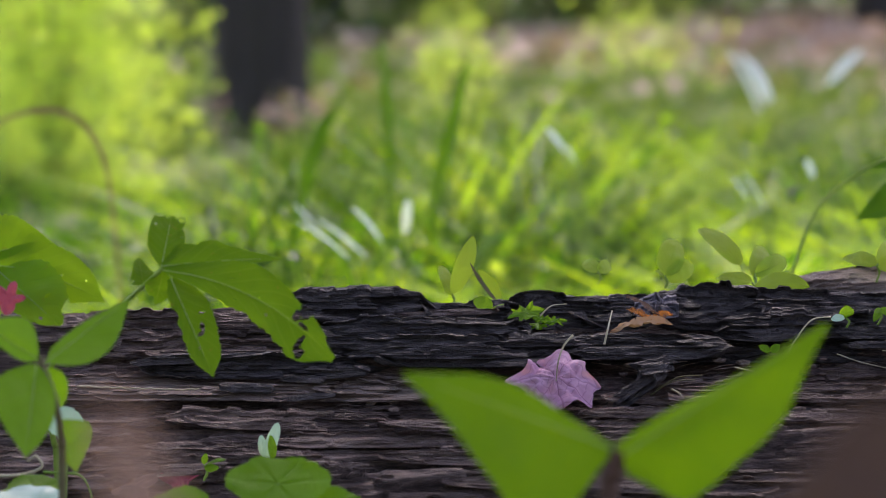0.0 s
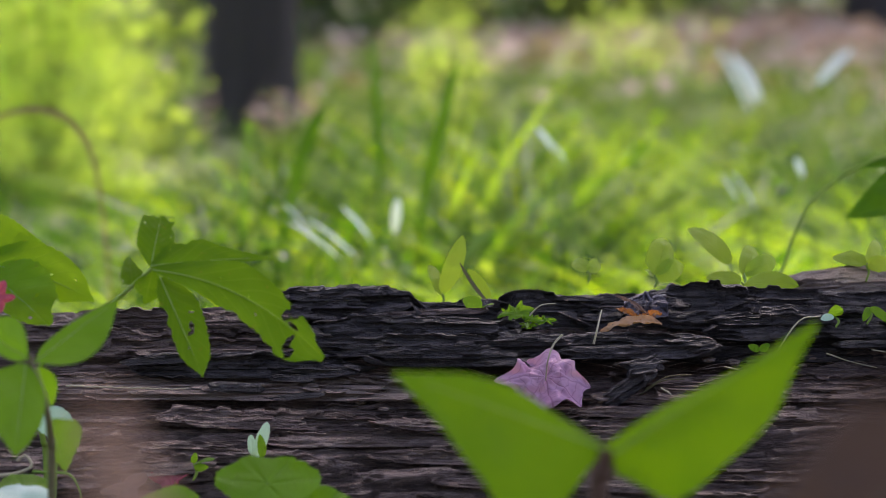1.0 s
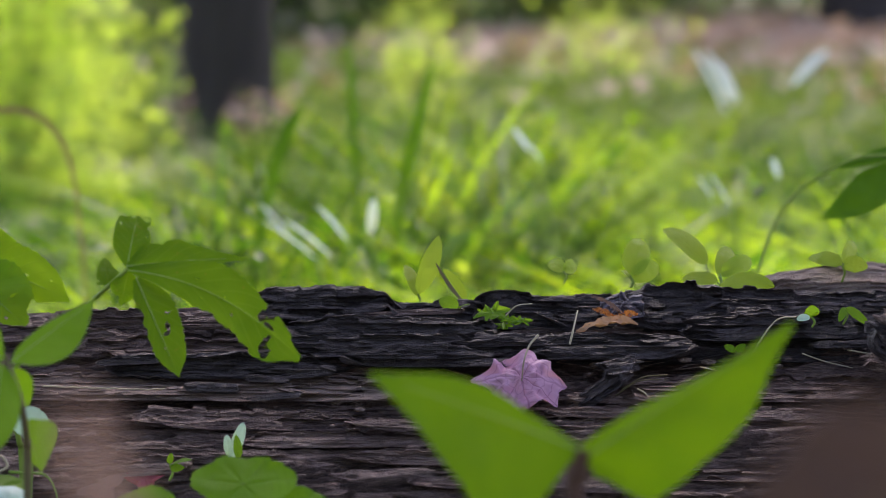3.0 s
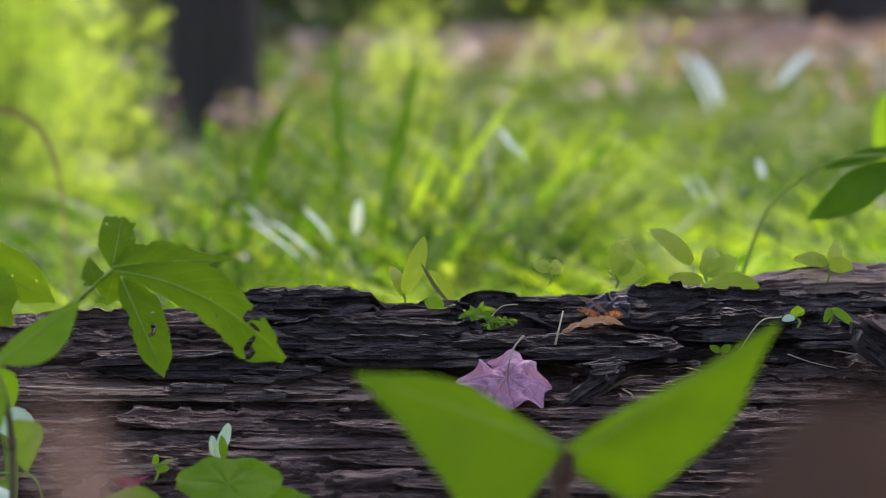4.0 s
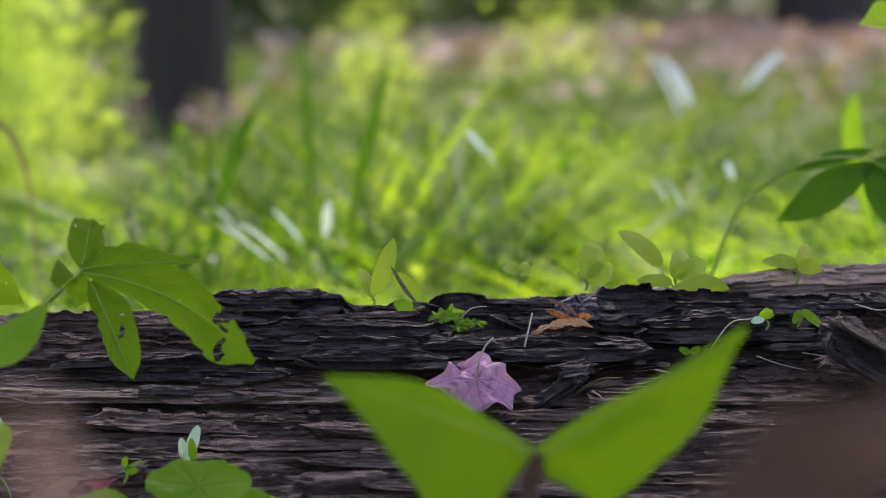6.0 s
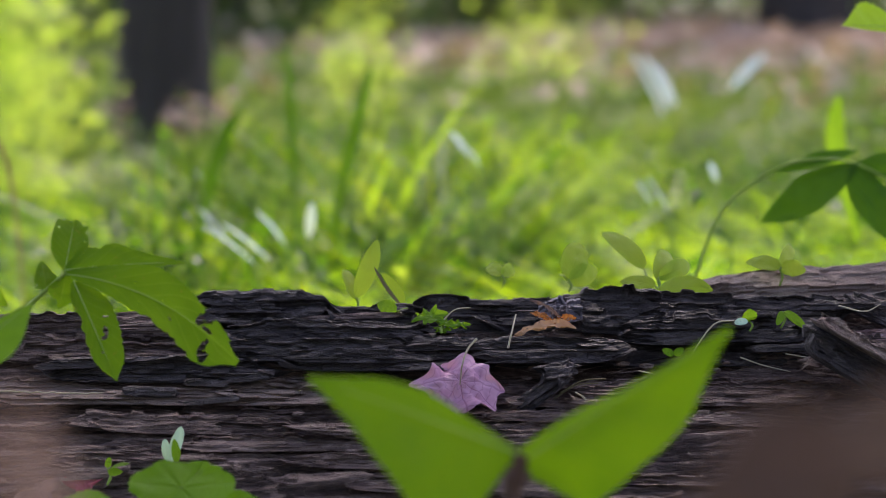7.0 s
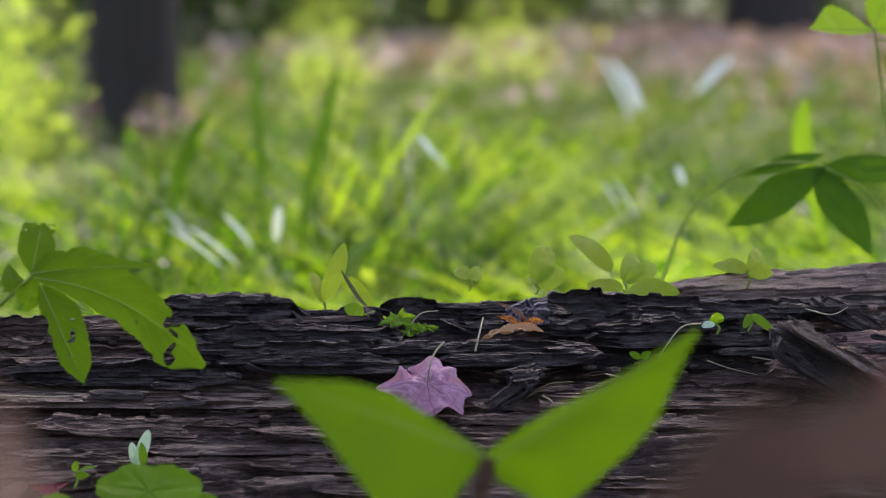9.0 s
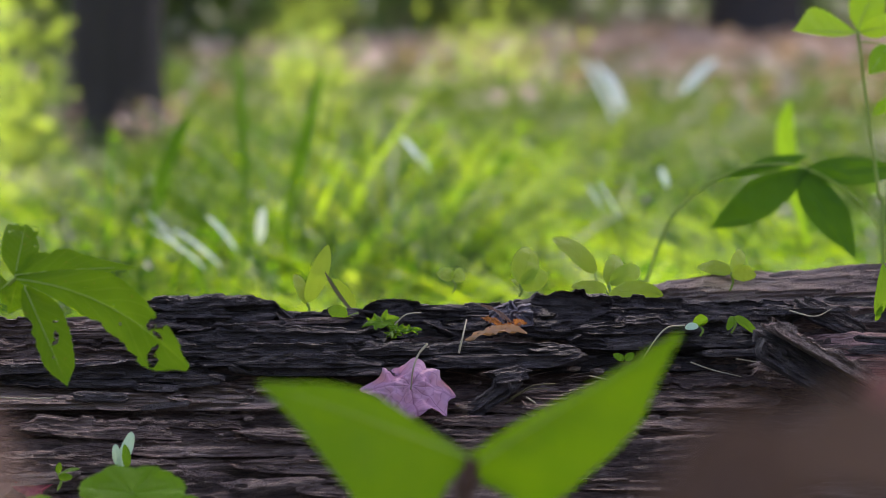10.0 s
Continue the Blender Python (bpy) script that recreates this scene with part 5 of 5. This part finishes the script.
weeds(260, -0.4, 1.4, 8.5, 13.0, 0.06, 0.20, 0.06, 14, M_FAR, "olive-green weeds farther off")


# ---- plants that stand out of the grass ----
def arched_plant():
    p = thing("arched_plant", (0.1896, 3.55, 0.0), "tall plant with an arching stem and drooping dark green leaves", "plant")
    part("stem", tube([(0.1896, 3.55, -0.0302), (0.2283, 3.55, 0.2948), (0.241, 3.55, 0.3321), (0.2537, 3.55, 0.369), (0.267, 3.55, 0.3919), (0.2859, 3.55, 0.4081), (0.3182, 3.55, 0.4258), (0.3515, 3.55, 0.4301), (0.3763, 3.55, 0.4258), (0.4079, 3.55, 0.4086), (0.432, 3.55, 0.3847), (0.4475, 3.55, 0.3522)], 0.0017, 0.0010, n=80), M_STEM, p)
    for base, tip, left, right, facing, sd in (
            ((0.3792, 3.55, 0.4267), (0.2903, 3.52, 0.3771), (0, 14, 24, 30, 32, 28, 16, 0), (0, 16, 28, 36, 36, 26, 14, 0), (0.2, -1, 0.1), 1),
            ((0.3078, 3.55, 0.4191), (0.3804, 3.58, 0.4358), (0, 6, 10, 13, 13, 10, 6, 0), (0, 8, 11, 12, 12, 10, 6, 0), (0.0, -1, 0.3), 2),
            ((0.3659, 3.55, 0.4258), (0.4144, 3.52, 0.3515), (0, 20, 32, 37, 36, 28, 15, 0), (0, 16, 28, 33, 30, 22, 11, 0), (0.2, -1, 0.1), 3),
            ((0.3678, 3.55, 0.4239), (0.4665, 3.58, 0.4214), (0, 13, 22, 26, 25, 18, 10, 0), (0, 13, 22, 27, 26, 19, 10, 0), (0.0, -1, 0.3), 4)):
        part("leaf", shaped_blade(base, tip, left, right, facing, 0.000476, wave=0.25, sag=0.06, teeth=0.03, nu=36, nv=18, seed=sd), M_DARKLEAF, p)


arched_plant()


def tall_plant():
    p = thing("tall_plant", (0.4274, 3.45, 0.0), "tall thin-stemmed plant with bright green toothed leaves on top", "plant")
    part("stem", tube([(0.4302, 3.45, -0.03), (0.4288, 3.45, 0.3639), (0.4243, 3.45, 0.4103), (0.4173, 3.45, 0.4613), (0.4104, 3.45, 0.5121), (0.4056, 3.45, 0.5444)], 0.0017, 0.0011, n=50), M_STEM, p)
    # the three top leaves have sunlight painted into their green
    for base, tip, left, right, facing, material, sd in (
            ((0.4065, 3.45, 0.5426), (0.3469, 3.4, 0.5452), (0, 6, 10, 12, 11, 8, 5, 0), (0, 24, 46, 56, 50, 32, 14, 0), (0.0, -0.8, 0.6), M_LITLEAF, 1),
            ((0.4056, 3.45, 0.5435), (0.4298, 3.5, 0.5913), (0, 18, 28, 32, 30, 24, 12, 0), (0, 18, 28, 32, 30, 24, 12, 0), (0.1, -0.9, 0.4), M_LITLEAF, 2),
            ((0.4065, 3.45, 0.5426), (0.4514, 3.42, 0.5541), (0, 18, 28, 32, 30, 22, 12, 0), (0, 12, 20, 22, 20, 14, 8, 0), (0.0, -0.8, 0.6), M_LITLEAF, 3),
            ((0.4324, 3.45, 0.5324), (0.4115, 3.42, 0.5092), (0, 14, 24, 26, 22, 16, 8, 0), (0, 12, 18, 20, 18, 14, 8, 0), (0.2, -1, 0.1), M_VINE, 4),
            ((0.4191, 3.45, 0.4751), (0.4387, 3.46, 0.491), (0, 6, 10, 11, 10, 8, 4, 0), (0, 6, 10, 11, 10, 8, 4, 0), (0.0, -1, 0.3), M_VINE, 5)):
        leaf = part("leaf", shaped_blade(base, tip, left, right, facing, 0.000463, wave=0.12, teeth=0.09, nu=40, nv=18, seed=sd), material, p)
        midrib(leaf, base, tip, facing, r=0.0004)
    part("stem", tube([(0.4066, 3.45, 0.5352), (0.4209, 3.45, 0.5343), (0.4334, 3.45, 0.5315)], 0.0008, 0.0006, n=10), M_STEM, p)


tall_plant()


def lone_blade(points, width, material, label, name="grass_blade", group="single blades in the grass"):
    """One long grass blade along a curve, rooted in the ground."""
    g = thing(name, points[0], label, "grass", group)
    bm = bmesh.new()
    uv = bm.loops.layers.uv.verify()
    path = glide(points, 30)
    rows = []
    for i, q in enumerate(path):
        t = i / 30
        w = width * (0.35 + 0.65 * smooth(0.0, 0.6, t)) * (1 - t ** 5) * 0.5 + 0.0003
        d = (path[min(i + 1, 30)] - path[max(i - 1, 0)]).normalized()
        s = d.cross(Vector((0.1, -1, 0.35))).normalized()
        up = d.cross(s)
        rows.append([(bm.verts.new(q + s * w * a + up * w * 0.35 * abs(a)), (t, (a + 1) / 2)) for a in (-1, -0.5, 0, 0.5, 1)])
    for a, b in zip(rows, rows[1:]):
        for k in range(4):
            quad = (a[k], a[k + 1], b[k + 1], b[k])
            f = bm.faces.new([v for v, _ in quad])
            for lp, (_, c) in zip(f.loops, quad):
                lp[uv].uv = c
    part("blade", bm, material, g)


lone_blade([(-0.0417, 4.6000, 0.2529), (-0.0263, 4.6000, 0.2777), (0.0003, 4.6000, 0.2994)], 0.012, M_STEM, "short pale straw blade in the grass")


# sprigs whose white leaves stand for glints of sky on green blades
def glint_sprig(stem, leaves):
    g = thing("glint_sprig", stem[0], "thin sprig with a leaf painted white as a sky glint", "plant", "bleached sprigs in the grass")
    part("stem", tube(stem, 0.003, 0.002, n=16), M_STEM, g)
    for b, t, w, sd in leaves:
        part("leaf", blade(b, t, w, w, (0.2, -0.5, 0.85), full=0.6, point=0.6, sag=0.05, seed=sd), M_WHITE, g)


glint_sprig([(0.5255, 7.2000, -0.0210), (0.5051, 7.2000, 0.1828), (0.4639, 7.2000, 0.3317)], [((0.4325, 7.2, 0.3249), (0.3742, 7.2, 0.4378), 0.007, 1), ((0.4431, 7.2, 0.3394), (0.3974, 7.2, 0.4339), 0.009, 2), ((0.4518, 7.2, 0.3442), (0.4148, 7.2, 0.4166), 0.009, 5)])
for a, b, w in (((-0.1171, 4.8000, 0.2799), (-0.1131, 4.8000, 0.3206), 0.006), ((-0.1597, 4.8000, 0.2521), (-0.2176, 4.8000, 0.2973), 0.0025), ((-0.1741, 4.7000, 0.2568), (-0.2352, 4.7000, 0.3011), 0.002), ((-0.1458, 4.9000, 0.2646), (-0.1813, 4.9000, 0.3055), 0.003),
                ((0.0743, 5.4000, 0.3451), (0.0496, 5.4000, 0.3770), 0.005), ((0.2975, 5.2, 0.2931), (0.2764, 5.2, 0.3266), 0.0025), ((0.31, 5.2, 0.2987), (0.2903, 5.2, 0.3308), 0.002), ((0.3185, 5.2, 0.2847), (0.2988, 5.2, 0.3176), 0.002), ((0.3776, 5.2, 0.3224), (0.3684, 5.2, 0.3476), 0.006), ((0.0844, 5.2, 0.3406), (0.0705, 5.2, 0.3644), 0.002), ((-0.2299, 5.2, 0.2511), (-0.2647, 5.2, 0.2917), 0.002)):
    glint_sprig([(a[0] + 0.03, a[1], -0.02), (a[0] + 0.02, a[1], a[2] * 0.6), a], [(a, b, w, 4)])
glint_sprig([(0.5202, 7.4000, -0.0382), (0.5388, 7.4000, 0.2209), (0.5599, 7.4000, 0.3679)], [((0.5599, 7.4000, 0.3679), (0.6230, 7.4000, 0.4313), 0.011, 3)])
DARK = "dark green upright grass stalk"
lone_blade([(-0.1618, 5.8000, 0.1467), (-0.1615, 5.8000, 0.3029), (-0.1660, 5.8000, 0.4119), (-0.1705, 5.8000, 0.4895)], 0.012, M_DARKLEAF, DARK)
lone_blade([(-0.1036, 5.6000, 0.1473), (-0.0959, 5.6000, 0.2755), (-0.0695, 5.6000, 0.3883), (-0.0506, 5.6000, 0.4708)], 0.017, M_DARKLEAF, DARK)
lone_blade([(-0.2887, 5.4000, 0.1634), (-0.2592, 5.4000, 0.3016), (-0.2372, 5.4000, 0.3741), (-0.2154, 5.4000, 0.4104)], 0.018, M_DARKLEAF, DARK)
lone_blade([(-0.4408, 4.8000, 0.1860), (-0.4527, 4.8000, 0.3283), (-0.4748, 4.8000, 0.3960), (-0.5165, 4.8000, 0.4218), (-0.5648, 4.8000, 0.4153), (-0.5972, 4.8000, 0.3960)], 0.006, M_BROWN, "long arched withered grass blade")
lone_blade([(0.4898, 4.6000, 0.2901), (0.4708, 4.6000, 0.3644), (0.4642, 4.6000, 0.4138), (0.4671, 4.6000, 0.4508)], 0.024, M_SPROUT, "broad bright green grass blade")


# ---- trees ----
def build_tree(name, at, radius, height, label, seed, crown_low, crown_r, leaves, leaf_size=0.09, lean=(0.0, 0.0)):
    tree = thing(name, at, label, "tree")
    rng = random.Random(seed)
    x, y, z = at
    bm = bmesh.new()
    n, sides = 40, 36
    rings = []
    for i in range(n + 1):
        t = (i / n) ** 1.6
        zz = height * t
        r = radius * (1 - 0.75 * t) * (1 + 0.25 * math.exp(-zz / 0.12))
        ring = []
        for k in range(sides):
            g = 2 * math.pi * k / sides
            rr = r * (1 + 0.10 * noise.noise(Vector((math.cos(g) * 2.5, math.sin(g) * 2.5, zz * 1.2 + seed))) + 0.05 * noise.noise(Vector((math.cos(g) * 9, math.sin(g) * 9, zz * 3))))
            ring.append(bm.verts.new((x + lean[0] * t + rr * math.cos(g), y + lean[1] * t + rr * math.sin(g), z + zz - 0.05)))
        rings.append(ring)
    for p, q in zip(rings, rings[1:]):
        for k in range(sides):
            bm.faces.new((p[k], p[(k + 1) % sides], q[(k + 1) % sides], q[k]))
    bm.faces.new(rings[-1])
    part("trunk", bm, M_BARK, tree)
    tips = []
    for k in range(9):
        h = crown_low + (height - crown_low) * (k + 0.3) / 9
        t = h / height
        g = k * 2.4 + rng.uniform(-0.3, 0.3)
        a = Vector((x + lean[0] * t, y + lean[1] * t, z + h))
        reach = crown_r * rng.uniform(0.65, 1.0)
        b = a + Vector((math.cos(g) * reach * 0.5, math.sin(g) * reach * 0.5, 0.35))
        c = a + Vector((math.cos(g) * reach, math.sin(g) * reach, 0.5))
        part("limb", tube([a, b, c], radius * 0.3, radius * 0.06, n=12), M_BARK, tree)
        tips += [a.lerp(b, 0.6), b, b.lerp(c, 0.5), c]
    verts, faces = [], []
    for k in range(leaves):
        p = rng.choice(tips) + Vector([rng.gauss(0, crown_r * 0.22) for _ in range(3)])
        e = Euler([rng.uniform(-1, 1), rng.uniform(-1, 1), rng.uniform(0, 6.3)]).to_matrix()
        s = leaf_size * rng.uniform(0.6, 1.2)
        i = len(verts)
        for q in ((-0.5, 0, 0), (-0.1, -0.35, 0.05), (0.5, 0, -0.05), (-0.1, 0.35, 0.05)):
            verts.append(p + e @ Vector(q) * s)
        faces.append((i, i + 1, i + 2, i + 3))
    me = bpy.data.meshes.new("crown")
    me.from_pydata([tuple(v) for v in verts], [], faces)
    me.materials.append(M_CROWN)
    crown = new("crown", me)
    crown.parent = tree
    crown.matrix_parent_inverse = tree.matrix_basis.inverted()
    return tree


build_tree("tree", (-0.815, 14.0, 0.0), 0.163, 9.0, "dark-barked tree trunk standing in the grass", 1.0, 5.5, 1.3, 500)
build_tree("tree", (2.9, 31.0, 0.0), 0.35, 10.0, "dark tree trunk far behind in the woodland", 2.0, 5.0, 2.5, 2500)
build_tree("tree", (-0.5, 40.0, 0.0), 0.5, 12.0, "grey tree trunk far behind in the woodland", 4.0, 5.0, 2.5, 2500)
# added out of view to keep direct sun off the log
build_tree("tree", (2.2, 6.1, 0.0), 0.16, 8.0, "unseen leafy tree added to shade the log", 3.0, 4.2, 2.0, 8000, 0.16, (-0.6, 0.0))
for k, (x, y, r) in enumerate(((-4.5, 30.0, 0.25), (-1.6, 34.0, 0.3), (0.7, 38.0, 0.3), (8.5, 34.0, 0.3), (1.9, 46.0, 0.4), (-6.0, 38.0, 0.4), (5.0, 50.0, 0.35), (-3.0, 46.0, 0.4), (7.5, 45.0, 0.4))):
    build_tree("tree", (x, y, 0.0), r, 9.0 + k % 3, "grey woodland tree far behind the grass", 20.0 + k, 3.0, 3.4, 2600, 0.5)
# two trees added behind the camera, out of view, against the front sky light
for k, (x, y, r) in enumerate(((-5.5, -7.0, 0.25), (4.5, -9.0, 0.3))):
    build_tree("tree", (x, y, 0.0), r, 8.0 + k % 3, "unseen woodland tree added to dim the front light", 40.0 + k, 2.6, 2.6, 1600, 0.26)
# another unseen tree, its crown added to hold back light from overhead
build_tree("tree", (-2.6, 2.2, 0.0), 0.18, 7.5, "unseen leafy tree added to cut skylight over the log", 71.0, 3.4, 2.6, 6000, 0.18, (0.8, 0.3))
